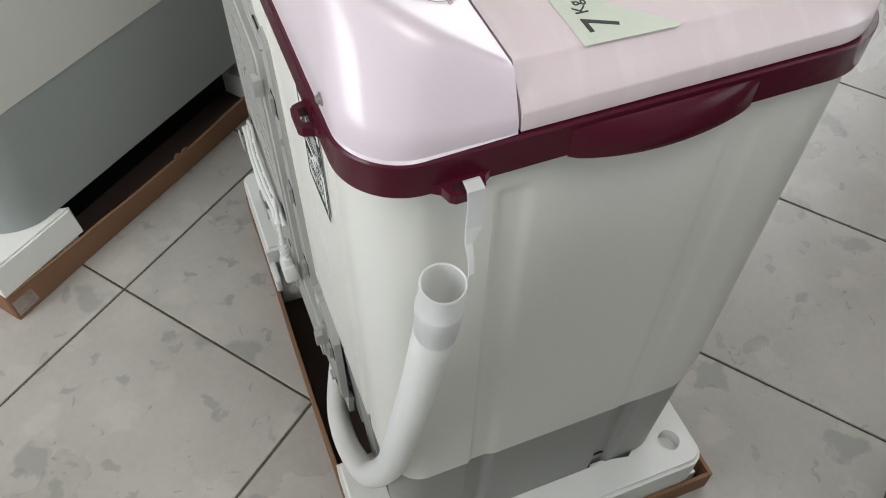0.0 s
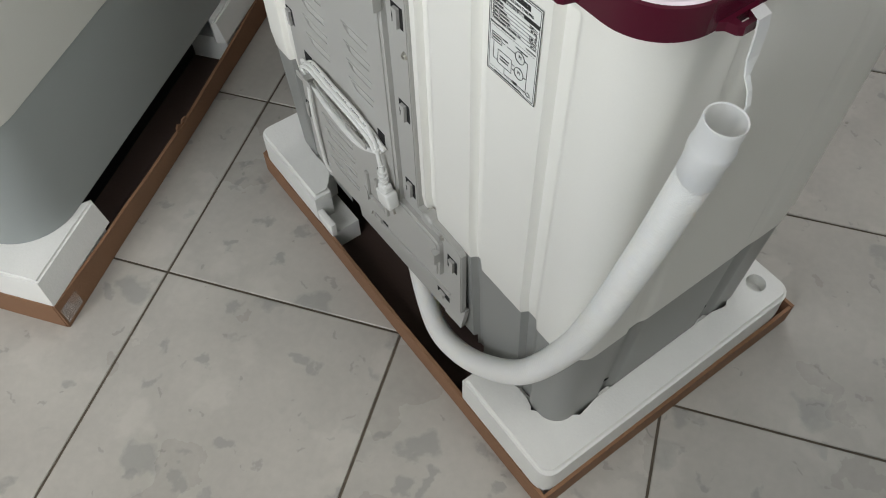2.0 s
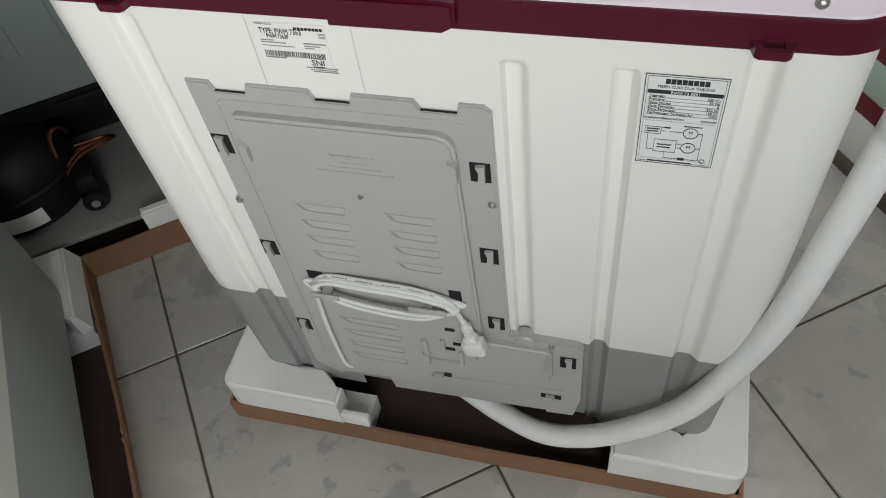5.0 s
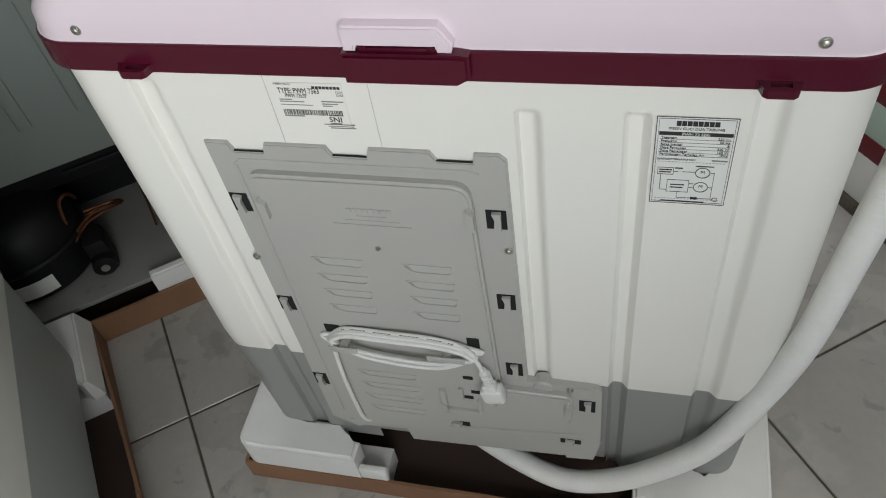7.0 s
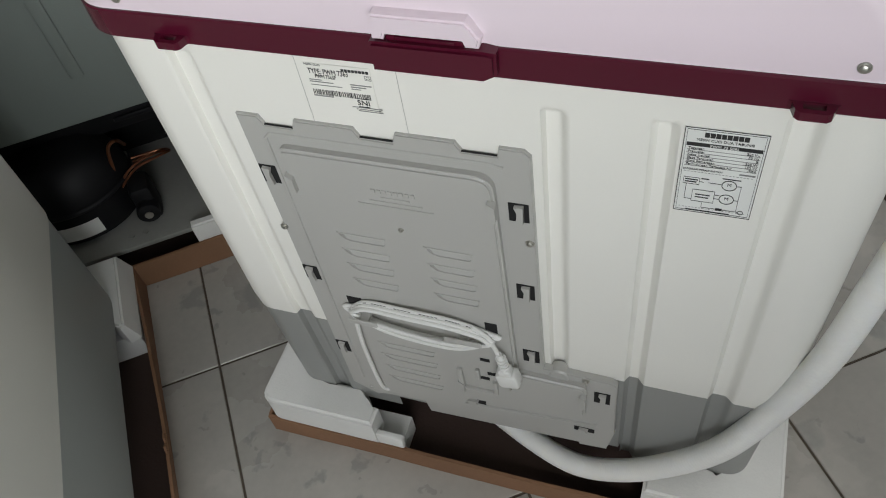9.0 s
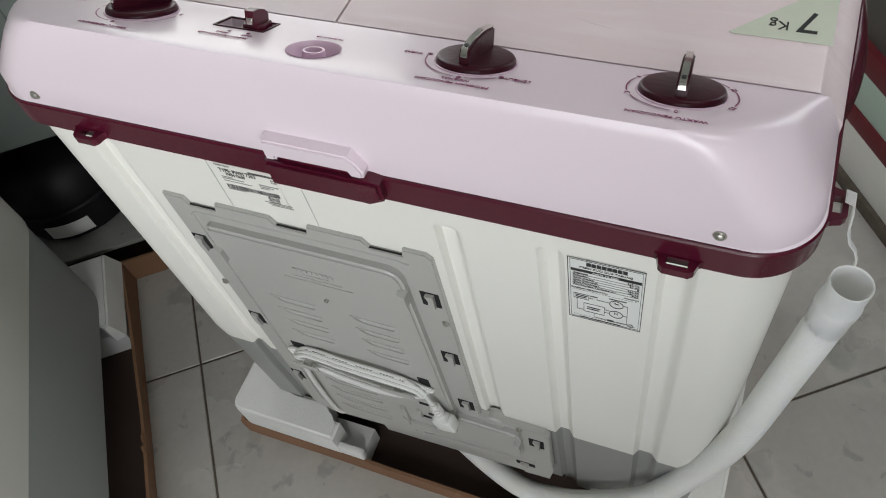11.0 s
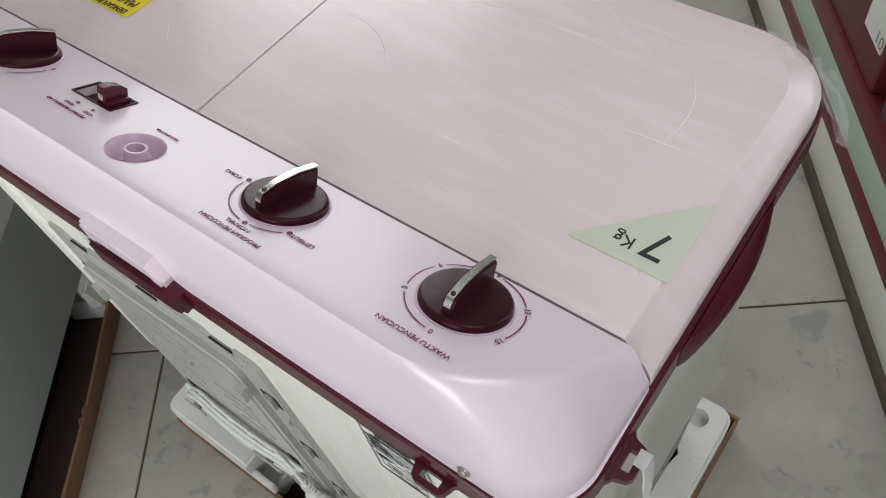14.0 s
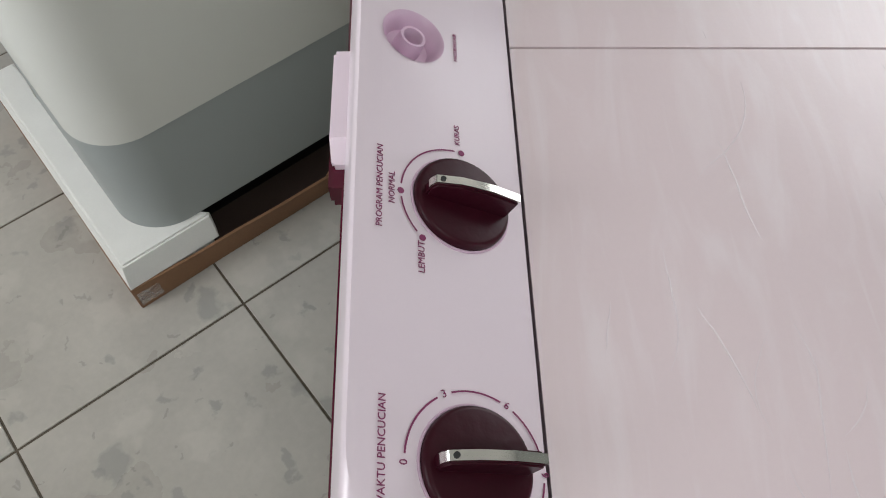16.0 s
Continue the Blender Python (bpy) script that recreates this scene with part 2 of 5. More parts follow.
def box(bm, lo, hi, bevel=0.0, m=None, seg=2):
    lo, hi = Vector(lo), Vector(hi)
    g = bmesh.ops.create_cube(bm, size=1)
    vs = g["verts"]
    bmesh.ops.scale(bm, vec=hi - lo, verts=vs)
    bmesh.ops.translate(bm, vec=(lo + hi) / 2, verts=vs)
    if bevel > 0:
        es = list({e for v in vs for e in v.link_edges})
        r = bmesh.ops.bevel(bm, geom=es, offset=bevel, segments=seg, profile=0.5, affect="EDGES")
        vs = list({v for f in r["faces"] for v in f.verts} | {v for v in vs if v.is_valid})
    if m is not None:
        bmesh.ops.transform(bm, matrix=m, verts=vs)
    return vs


def prism(bm, pts, z0, z1, m=None):
    """A polygon in x and y, drawn up from z0 to z1."""
    low = [bm.verts.new((x, y, z0)) for x, y in pts]
    top = [bm.verts.new((x, y, z1)) for x, y in pts]
    n = len(pts)
    bm.faces.new(low[::-1]), bm.faces.new(top)
    for i in range(n):
        bm.faces.new((low[i], low[(i + 1) % n], top[(i + 1) % n], top[i]))
    if m is not None:
        bmesh.ops.transform(bm, matrix=m, verts=low + top)
    return low + top


def lathe(bm, profile, m=None, n=32, close=True):
    """Rings of (radius, height) round z."""
    rings = []
    for r, z in profile:
        rings.append([bm.verts.new((r * math.cos(2 * math.pi * k / n), r * math.sin(2 * math.pi * k / n), z)) for k in range(n)])
    for a, b in zip(rings, rings[1:]):
        for k in range(n):
            bm.faces.new((a[k], a[(k + 1) % n], b[(k + 1) % n], b[k]))
    if close:
        bm.faces.new(rings[0][::-1]), bm.faces.new(rings[-1])
    vs = [v for r in rings for v in r]
    if m is not None:
        bmesh.ops.transform(bm, matrix=m, verts=vs)
    return vs


def smooth_path(pts, per=10):
    """Catmull-Rom through the points."""
    p = [Vector(q) for q in pts]
    p = [2 * p[0] - p[1]] + p + [2 * p[-1] - p[-2]]
    out = []
    for a, b, c, d in zip(p, p[1:], p[2:], p[3:]):
        for k in range(per):
            t = k / per
            out.append(0.5 * (2 * b + (c - a) * t + (2 * a - 5 * b + 4 * c - d) * t**2 + (3 * b - a - 3 * c + d) * t**3))
    return out + [p[-2]]


def tube(bm, path, radius, n=10, caps=True):
    """A tube along a path; radius is a number or a function of the step."""
    rings, prev = [], None
    for i, q in enumerate(path):
        d = (path[min(i + 1, len(path) - 1)] - path[max(i - 1, 0)]).normalized()
        if prev is None:
            side = d.orthogonal().normalized()
        else:
            side = (prev - d * prev.dot(d)).normalized()
        prev = side
        up = d.cross(side)
        r = radius(i) if callable(radius) else radius
        rings.append([bm.verts.new(q + r * (math.cos(2 * math.pi * k / n) * side + math.sin(2 * math.pi * k / n) * up)) for k in range(n)])
    for a, b in zip(rings, rings[1:]):
        for k in range(n):
            bm.faces.new((a[k], a[(k + 1) % n], b[(k + 1) % n], b[k]))
    if caps:
        bm.faces.new(rings[0][::-1]), bm.faces.new(rings[-1])
    return rings


def rounded(x0, x1, y0, y1, r, n=8, front=0.0):
    """A rectangle with round corners, counter-clockwise, as (x, y)."""
    out = []
    f = front or r
    for cx, cy, a0, r in ((x1 - r, y0 + r, -90, r), (x1 - f, y1 - f, 0, f), (x0 + f, y1 - f, 90, f), (x0 + r, y0 + r, 180, r)):
        out += [(cx + r * math.cos(radians(a0 + 90 * k / n)), cy + r * math.sin(radians(a0 + 90 * k / n))) for k in range(n + 1)]
    return out


def lettering(name, text, size, m, mat, parent, align="CENTER", depth=0.0002, width=1.0):
    cu = bpy.data.curves.new(name, "FONT")
    cu.body, cu.size, cu.align_x, cu.align_y, cu.extrude = text, size, align, "CENTER", depth
    cu.resolution_u = 3
    tmp = new(name, cu)
    me = bpy.data.meshes.new_from_object(tmp.evaluated_get(bpy.context.evaluated_depsgraph_get()))
    bpy.data.objects.remove(tmp)
    me.transform(m @ Matrix.Diagonal((width, 1, 1, 1)))
    me.materials.clear()
    me.materials.append(mat)
    ob = new(name, me)
    ob.parent = parent
    ob.matrix_parent_inverse = Matrix.Translation(parent.location).inverted() if parent.type == "EMPTY" else Matrix()
    return ob


def cut(ob, cutters):
    """Takes the shapes of the cutters, which are bmeshes, out of ob."""
    for bm in cutters:
        me = bpy.data.meshes.new("cutter")
        bmesh.ops.recalc_face_normals(bm, faces=bm.faces)
        bm.to_mesh(me)
        bm.free()
        c = new("cutter", me)
        md = ob.modifiers.new("cut", "BOOLEAN")
        md.operation, md.solver, md.object = "DIFFERENCE", "EXACT", c
        bpy.context.view_layer.update()
        done = bpy.data.meshes.new_from_object(ob.evaluated_get(bpy.context.evaluated_depsgraph_get()))
        ob.modifiers.clear()
        ob.data = done
        bpy.data.objects.remove(c)
    ob.data.polygons.foreach_set("use_smooth", [True] * len(ob.data.polygons))
    ob.data.set_sharp_from_angle(angle=radians(38))
    return ob


# ---- the room ----
A0, A1, B0, B1, CEIL = -2.6, 3.7, -1.7, 2.9, 2.75


def slab(bm, a0, a1, b0, b1, z0, z1):
    prism(bm, [grid(a, b).to_2d()[:] for a, b in ((a0, b0), (a1, b0), (a1, b1), (a0, b1))], z0, z1)


bm = bmesh.new()
slab(bm, A0 - 0.2, A1 + 0.2, B0 - 0.2, B1 + 0.2, -0.10, -0.0025)
floor = alone("floor", bm, GROUT, "beige grey speckled ceramic tile floor with dark grout", "floor", kind="structure")
bm = bmesh.new()
slab(bm, A0 - 0.2, A1 + 0.2, B0 - 0.2, B1 + 0.2, CEIL, CEIL + 0.1)
alone("ceiling", bm, CEILPAINT, "plain white painted ceiling of the shop", "ceiling", kind="structure")
bm = bmesh.new()
slab(bm, A0 - 0.15, A0, B0 - 0.15, B1 + 0.15, 0, CEIL)
alone("wall_west", bm, WALLPAINT, "plain pale grey green painted wall", "wall", kind="structure")
bm = bmesh.new()
slab(bm, A0, -1.7, B1, B1 + 0.15, 0, CEIL)
slab(bm, 1.3, A1, B1, B1 + 0.15, 0, CEIL)
slab(bm, -1.7, 1.3, B1, B1 + 0.15, 2.42, CEIL)
slab(bm, -1.7, 1.3, B1, B1 + 0.15, 0, 0.68)
alone("wall_north", bm, WALLPAINT, "plain pale painted wall with a wide shopfront opening", "wall", kind="structure")
bm = bmesh.new()
slab(bm, A1, A1 + 0.15, B0, 0.4, 0, CEIL)
slab(bm, A1, A1 + 0.15, 2.0, B1, 0, CEIL)
slab(bm, A1, A1 + 0.15, 0.4, 2.0, 2.25, CEIL)
alone("wall_east", bm, WALLPAINT, "plain pale painted wall with an open doorway", "wall", kind="structure")
bm = bmesh.new()
slab(bm, A0, -1.5, B0 - 0.15, B0, 0, CEIL)
slab(bm, 0.5, A1, B0 - 0.15, B0, 0, CEIL)
slab(bm, -1.5, 0.5, B0 - 0.15, B0, 2.18, CEIL)
slab(bm, -1.5, 0.5, B0 - 0.15, B0, 0, 0.86)
alone("wall_south", bm, WALLPAINT, "plain pale painted wall with a wide open window", "wall", kind="structure")

# ---- the twin-tub washing machine ----
W, D0, D1, R, RF = 0.398, 0.0, 0.462, 0.052, 0.068  # half width, back, front, corner radius of the shell behind and in front
washer = thing("washing_machine", (0, 0.22, 0.09), "white twin tub washing machine with maroon band and lilac top", "washing machine")


def around(x, y0, y1, r, step=0.0028):
    """Points and outward normals round a rounded rectangle, dense enough for the channels."""
    out = []

    def run(p, q, nrm):
        n = max(2, int((Vector(q) - Vector(p)).length / step))
        for k in range(n):
            out.append((Vector(p).lerp(Vector(q), k / n), Vector(nrm)))

    def bend(c, a0, q):
        for k in range(12):
            a = radians(a0 + 90 * k / 12)
            n = Vector((math.cos(a), math.sin(a)))
            out.append((Vector(c) + q * n, n))

    f = RF

    run((-x + r, y0), (x - r, y0), (0, -1))
    bend((x - r, y0 + r), -90, r)
    run((x, y0 + r), (x, y1 - f), (1, 0))
    bend((x - f, y1 - f), 0, f)
    run((x - f, y1), (-x + f, y1), (0, 1))
    bend((-x + f, y1 - f), 90, f)
    run((-x, y1 - f), (-x, y0 + r), (-1, 0))
    bend((-x + r, y0 + r), 180, r)
    return out


# upright channels pressed into the shell: face normal, along, half width, top
CHANNELS = [((0, -1), 0.0955, 0.0108, 0.819), ((0, -1), 0.1945, 0.0108, 0.821), ((0, -1), 0.3045, 0.0140, 0.842), ((0, -1), -0.2890, 0.0145, 0.839)]
for sx in (1, -1):
    CHANNELS += [((sx, 0), 0.124, 0.016, 0.824), ((sx, 0), 0.336, 0.016, 0.820)]


def pressed(p, n, z):
    deep = 0.0
    for face, mid, half, top in CHANNELS:
        if n.dot(Vector(face)) > 0.999:
            s = ((p.x if face[0] == 0 else p.y) - mid) / half
            if abs(s) < 1.5 and z < top + half:
                # one steep wall, one that runs out softly
                side = min(1, max(0, min((s + 1.12) / 0.22, (1.18 - s) / 0.95)))
                side = side * side * (3 - 2 * side)
                over = z - top
                cap = 1.0 if over < 0 else max(0.0, 1 - (over / half) ** 2 * 1.2)
                deep = max(deep, (0.0095 if face[0] == 0 else 0.009 if z < 0.352 else 0.0035 if mid < 0.2 else 0.001) * side * min(1, cap))
    return deep


def shell(bm, z0, z1, step, inset, tops=(), dip=0.0):
    levels = [z0 + (z1 - z0) * k / max(1, round((z1 - z0) / step)) for k in range(max(1, round((z1 - z0) / step)) + 1)]
    levels = sorted({round(z, 5) for z in levels + list(tops) if z0 <= z <= z1})
    ring0 = around(W - 0.005, D0, D1 + 0.002, R)
    rows = []
    for z in levels:
        lean = 0.006 * (0.87 - z) / 0.77 + inset(z)
        low = dip * max(0.0, 1 - (z - z0) / 0.06)
        rows.append([bm.verts.new((*(p - n * (lean + pressed(p, n, z))), z - low * n.x * n.x)) for p, n in ring0])
    for a, b in zip(rows, rows[1:]):
        for k in range(len(a)):
            j = (k + 1) % len(a)
            bm.faces.new((a[k], a[j], b[j], b[k]))
    return rows


bm = bmesh.new()
fine_tops = [0.80 + 0.004 * k for k in range(18)]
shell(bm, 0.353, 0.874, 0.03, lambda z: 0.003 * max(0, 1 - abs(z - 0.353) / 0.004), fine_tops, 0.022)
part("body_shell", bm, SHELL, washer, "off-white moulded plastic body with pressed channels")
bm = bmesh.new()
rows = shell(bm, 0.092, 0.36, 0.03, lambda z: 0.004 + 0.009 * max(0, (0.35 - z) / 0.25))
# the base is open at the back, below the access panel
gone = [f for f in bm.faces if f.calc_center_median().y < 0.03 and abs(f.calc_center_median().x - 0.0) < 0.185 and f.calc_center_median().z < 0.135]
bmesh.ops.delete(bm, geom=gone, context="FACES")
part("base_skirt", bm, BASE, washer, "grey moulded plastic base")
# black sheet added in the open base, in place of its inner shade
bm = bmesh.new()
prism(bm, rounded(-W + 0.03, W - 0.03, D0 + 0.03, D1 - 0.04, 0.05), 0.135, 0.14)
part("base_shade_sheet", bm, GAPSHADE, washer)

# maroon band
BANDOUT = rounded(-W - 0.004, W + 0.004, D0 - 0.008, D1 + 0.004, R + 0.004, 14, RF + 0.004)


def ring_wall(bm, outline, levels):
    """levels: (z, outward offset)."""
    n = len(outline)
    rows = []
    for z, off in levels:
        row = []
        for i in range(n):
            a, b = Vector(outline[i - 1]), Vector(outline[(i + 1) % n])
            t = (b - a).normalized()
            row.append(bm.verts.new((*(Vector(outline[i]) + Vector((t.y, -t.x)) * off), z)))
        rows.append(row)
    for a, b in zip(rows, rows[1:]):
        for k in range(n):
            bm.faces.new((a[k], a[(k + 1) % n], b[(k + 1) % n], b[k]))
    return rows


bm = bmesh.new()
ring_wall(bm, BANDOUT, [(0.872, -0.02), (0.866, -0.012), (0.866, -0.002), (0.8675, 0), (0.897, 0), (0.8985, -0.0015), (0.8985, -0.02)])
part("band", bm, MAROON, washer, "glossy maroon plastic band")


# grip that swells out of the band on both sides
def grip(sx):
    bm = bmesh.new()
    n, rows = 24, []
    for i in range(n + 1):
        s = i / n
        y = 0.158 + 0.160 * s
        h = math.sin(math.pi * s) ** 0.7
        o = W + 0.0045
        prof = [(o, 0.893), (o + 0.002 * h, 0.892), (o + 0.009 * h, 0.884), (o + 0.013 * h, 0.872), (o + 0.011 * h, 0.866 - 0.006 * h), (o + 0.003 * h, 0.866 - 0.012 * h), (o - 0.01, 0.866 - 0.012 * h)]
        rows.append([bm.verts.new((sx * x, y, z)) for x, z in prof])
    for a, b in zip(rows, rows[1:]):
        for k in range(len(a) - 1):
            bm.faces.new((a[k], b[k], b[k + 1], a[k + 1]))
    bm.faces.new(rows[0]), bm.faces.new(rows[-1][::-1])
    part("carry_grip", bm, MAROON, washer)


grip(1), grip(-1)


# lugs: small rings under the band that hold the hose
def lug(at, turn):
    bm = bmesh.new()
    out = [(-0.024, 0), (-0.018, -0.004), (-0.015, -0.013), (-0.011, -0.016), (0.011, -0.016), (0.015, -0.013), (0.018, -0.004), (0.024, 0)]
    hole = [(0.009, -0.004), (0.009, -0.011), (-0.009, -0.011), (-0.009, -0.004)]
    m = pose(*at, 0, 0, turn) @ Matrix.Diagonal((0.92, 0.95, 0.7, 1))
    for z0, z1 in ((-0.006, 0.006),):
        lo = [bm.verts.new((x, y, z0)) for x, y in out], [bm.verts.new((x, y, z0)) for x, y in hole]
        hi = [bm.verts.new((x, y, z1)) for x, y in out], [bm.verts.new((x, y, z1)) for x, y in hole]
        n = len(out)
        for i in range(n - 1):
            bm.faces.new((lo[0][i], lo[0][i + 1], hi[0][i + 1], hi[0][i]))
        for i in range(4):
            j = (i + 1) % 4
            bm.faces.new((lo[1][i], lo[1][j], hi[1][j], hi[1][i]))
        for o, h in (lo, hi):
            bm.faces.new((o[0], o[1], o[2], h[2], h[3]))
            bm.faces.new((o[2], o[3], o[4], o[5], h[1], h[2]))
            bm.faces.new((o[5], o[6], o[7], h[0], h[1]))
            bm.faces.new((o[7], o[0], h[3], h[0]))
    bmesh.ops.transform(bm, matrix=m, verts=bm.verts)
    part("lug", bm, MAROON, washer, smooth=False)


lug((0.302, -0.006, 0.873), 0), lug((-0.279, -0.006, 0.873), 0), lug((0.402, 0.073, 0.871), 90), lug((-0.402, 0.073, 0.871), -90)

# lilac control deck: a U of rising rings, closed by a sloping panel
YC = 0.1165


def deck_top(y):
    s = min(1, max(0, (y - 0.012) / (YC - 0.012)))
    return 0.999 - 0.052 * s - 0.004 * s * s + 0.003 * s**3


# (share of the inset, share of the height)
RISE = [(-0.03, -0.02), (0.0, 0.0), (0.0, 0.02), (0.03, 0.2), (0.08, 0.27), (0.27, 0.50), (0.45, 0.71), (0.60, 0.865), (0.70, 0.945), (0.80, 0.985), (1.0, 1.0)]
BACKIN, SIDEIN = 0.022, 0.072


def u_ring(share, height):
    n, pts = 16, []
    rr = R + share * 0.02
    yb = D0 - 0.004 + share * BACKIN
    for i in range(10):
        y = YC + (yb + rr - YC) * i / 10
        pts.append((1, y, 0.0))
    for i in range(n + 1):
        a = radians(90 * i / n)
        pts.append((math.cos(a), yb + rr - rr * math.sin(a), 1.0))
    out = []
    for c, y, bent in pts:
        taper = min(1, max(0, (YC - y) / (YC - 0.03)))
        xin = share * (0.021 + (SIDEIN - 0.021) * taper**0.8)
        xr = W - xin
        x = xr if not bent else xr - rr + rr * c
        z0 = 0.9002
        out.append((x, y, z0 + height * (deck_top(max(y, yb)) - z0)))
    return out


bm = bmesh.new()
rows = []
for share, height in RISE:
    half = u_ring(share, height)
    rows.append([bm.verts.new(p) for p in half] + [bm.verts.new((-x, y, z)) for x, y, z in half[::-1]])
for a, b in zip(rows, rows[1:]):
    for k in range(len(a) - 1):
        bm.faces.new((a[k], a[k + 1], b[k + 1], b[k]))
top = rows[-1]
n = len(top)
for k in range(n // 2 - 1):
    bm.faces.new((top[k], top[k + 1], top[n - 2 - k], top[n - 1 - k]))
# front side and underside, to close it
front = [r[0] for r in rows] + [r[-1] for r in rows[::-1]]
bm.faces.new(front)
low = rows[0]
for k in range(n // 2 - 1):
    bm.faces.new((low[k], low[n - 1 - k], low[n - 2 - k], low[k + 1]))
deck = part("control_deck", bm, LILAC, washer, "glossy lilac control deck with printed dials")

# the panel's own frame: x across, y up the slope towards the back, as its printing reads from the front
SLOPE = math.degrees(math.atan2(deck_top(0.03) - deck_top(0.1), 0.07))


def on_panel(x, y, lift=0.0006):
    """A frame on the sloping panel: its x to the machine's left, its y up the slope, its z out of the panel."""
    return Matrix.Translation((x, y, deck_top(y))) @ pose(0, 0, 0, -SLOPE, 0, 0) @ pose(0, 0, lift, 0, 0, 180)


INLET, SLOT = (-0.017, 0.0485), (-0.106, 0.0805)
bowl, slot = bmesh.new(), bmesh.new()
lathe(bowl, [(0.0165, -0.014), (0.0205, -0.004), (0.0228, 0.0), (0.0238, 0.003)], on_panel(*INLET), 40)
box(slot, (-0.025, -0.013, -0.012), (0.025, 0.013, 0.01), 0.0, on_panel(*SLOT))
cut(deck, [bowl, slot])
bm = bmesh.new()
lathe(bm, [(0.0, -0.0132), (0.0162, -0.0132), (0.0202, -0.0040), (0.0225, -0.0002), (0.0233, 0.0004)], on_panel(*INLET), 40, close=False)
lathe(bm, [(0.0105, -0.0135), (0.0098, -0.004), (0.0092, -0.0005), (0.0074, -0.0005), (0.0068, -0.004), (0.0065, -0.0125)], on_panel(*INLET), 28)
part("water_inlet", bm, LILAC2, washer, "round recessed water inlet nozzle")
bm = bmesh.new()
box(bm, (-0.0248, -0.0128, -0.0119), (0.0248, 0.0128, -0.009), 0, on_panel(*SLOT))
box(bm, (-0.0262, -0.0142, -0.001), (-0.0246, 0.0142, 0.0006), 0, on_panel(*SLOT))
box(bm, (0.0246, -0.0142, -0.001), (0.0262, 0.0142, 0.0006), 0, on_panel(*SLOT))
box(bm, (-0.0246, -0.0142, -0.001), (0.0246, -0.0126, 0.0006), 0, on_panel(*SLOT))
box(bm, (-0.0246, 0.0126, -0.001), (0.0246, 0.0142, 0.0006), 0, on_panel(*SLOT))
selector = part("selector_slot", bm, DARKMAROON, washer)
bm = bmesh.new()
box(bm, (-0.020, -0.0115, -0.009), (-0.003, 0.0115, 0.004), 0.002, on_panel(*SLOT))
prism(bm, [(-0.0115, -0.009), (0.0115, -0.009), (0.0115, 0.016), (0.004, 0.0165), (-0.006, 0.014), (-0.0115, 0.010)], -0.0045, 0.0045, on_panel(SLOT[0] + 0.0115, SLOT[1]) @ pose(0, 0, 0, 90, 0, 90))
part("selector_lever", bm, MAROON, selector)
bm = bmesh.new()
box(bm, (-0.003, 0.0, 0.0), (0.003, 0.0012, 0.006), 0.0004, on_panel(SLOT[0] + 0.0115, SLOT[1]) @ pose(0, 0.0112, 0.004))
part("chrome_tip", bm, CHROME, selector)


def knob(x, y, turn):
    """A round dial with a raised finger bar that carries a chrome strip; turn: the bar's degrees from straight up the slope."""
    m = on_panel(x, y)
    bm = bmesh.new()
    lathe(bm, [(0.0325, 0.0), (0.0325, 0.0025), (0.0318, 0.0042), (0.0308, 0.0052), (0.0292, 0.0055)], m, 48)
    dial = part("dial", bm, DARKMAROON, washer, "dark maroon timer dial")
    bm = bmesh.new()
    lathe(bm, [(0.0342, -0.001), (0.0342, 0.0004), (0.0336, 0.0007), (0.0328, 0.0005), (0.0328, -0.001)], m, 48)
    part("dial_ring", bm, LILAC2, dial)
    g = m @ pose(0, 0, 0, 0, 0, turn) @ Matrix.Diagonal((0.92, 0.92, 0.93, 1))
    side = [(-0.0315, 0.0045), (0.0290, 0.0045), (0.0290, 0.013), (0.0270, 0.0185), (0.011, 0.0232), (-0.011, 0.0250), (-0.0315, 0.0232)]
    bm = bmesh.new()
    prism(bm, side, -0.0046, 0.0046, g @ pose(0, 0, 0, 90, 0, 90))
    bmesh.ops.bevel(bm, geom=bm.edges[:], offset=0.0012, segments=2, affect="EDGES")
    part("finger_bar", bm, DARKMAROON, dial)
    bm = bmesh.new()
    strip = [(0.0296, 0.012), (0.0296, 0.0145), (0.0274, 0.0197), (0.011, 0.0245), (-0.011, 0.0263), (-0.0322, 0.0245), (-0.0322, 0.0230), (-0.011, 0.0247), (0.0108, 0.0229), (0.0266, 0.0183), (0.0284, 0.0130), (0.0284, 0.012)]
    prism(bm, strip, -0.0029, 0.0029, g @ pose(0, 0, 0, 90, 0, 90))
    part("chrome_strip", bm, CHROME, dial)
    bm = bmesh.new()
    lathe(bm, [(0.0019, 0.0), (0.0019, 0.0008)], g @ pose(0, 0.0235, 0.0207, -16, 0, 0), 12)
    part("pointer_dot", bm, BLACKINK, dial)
    return dial


def arc(m, r, a0, a1, w=0.0011):
    """A printed arc; degrees from the panel's right, counter-clockwise."""
    bm = bmesh.new()
    n = max(3, int(abs(a1 - a0) / 6))
    ring = [[bm.verts.new(m @ Vector((q * math.cos(radians(a0 + (a1 - a0) * k / n)), q * math.sin(radians(a0 + (a1 - a0) * k / n)), 0.0003))) for q in (r - w / 2, r + w / 2)] for k in range(n + 1)]
    for a, b in zip(ring, ring[1:]):
        bm.faces.new((a[0], a[1], b[1], b[0]))
    part("scale_arc", bm, INK, washer, smooth=False)


def dots(m, places, r=0.0022):
    for x, y in places:
        bm = bmesh.new()
        lathe(bm, [(r, 0.0), (r, 0.0003)], m @ pose(x, y, 0), 12)
        part("scale_dot", bm, INK, washer, smooth=False)


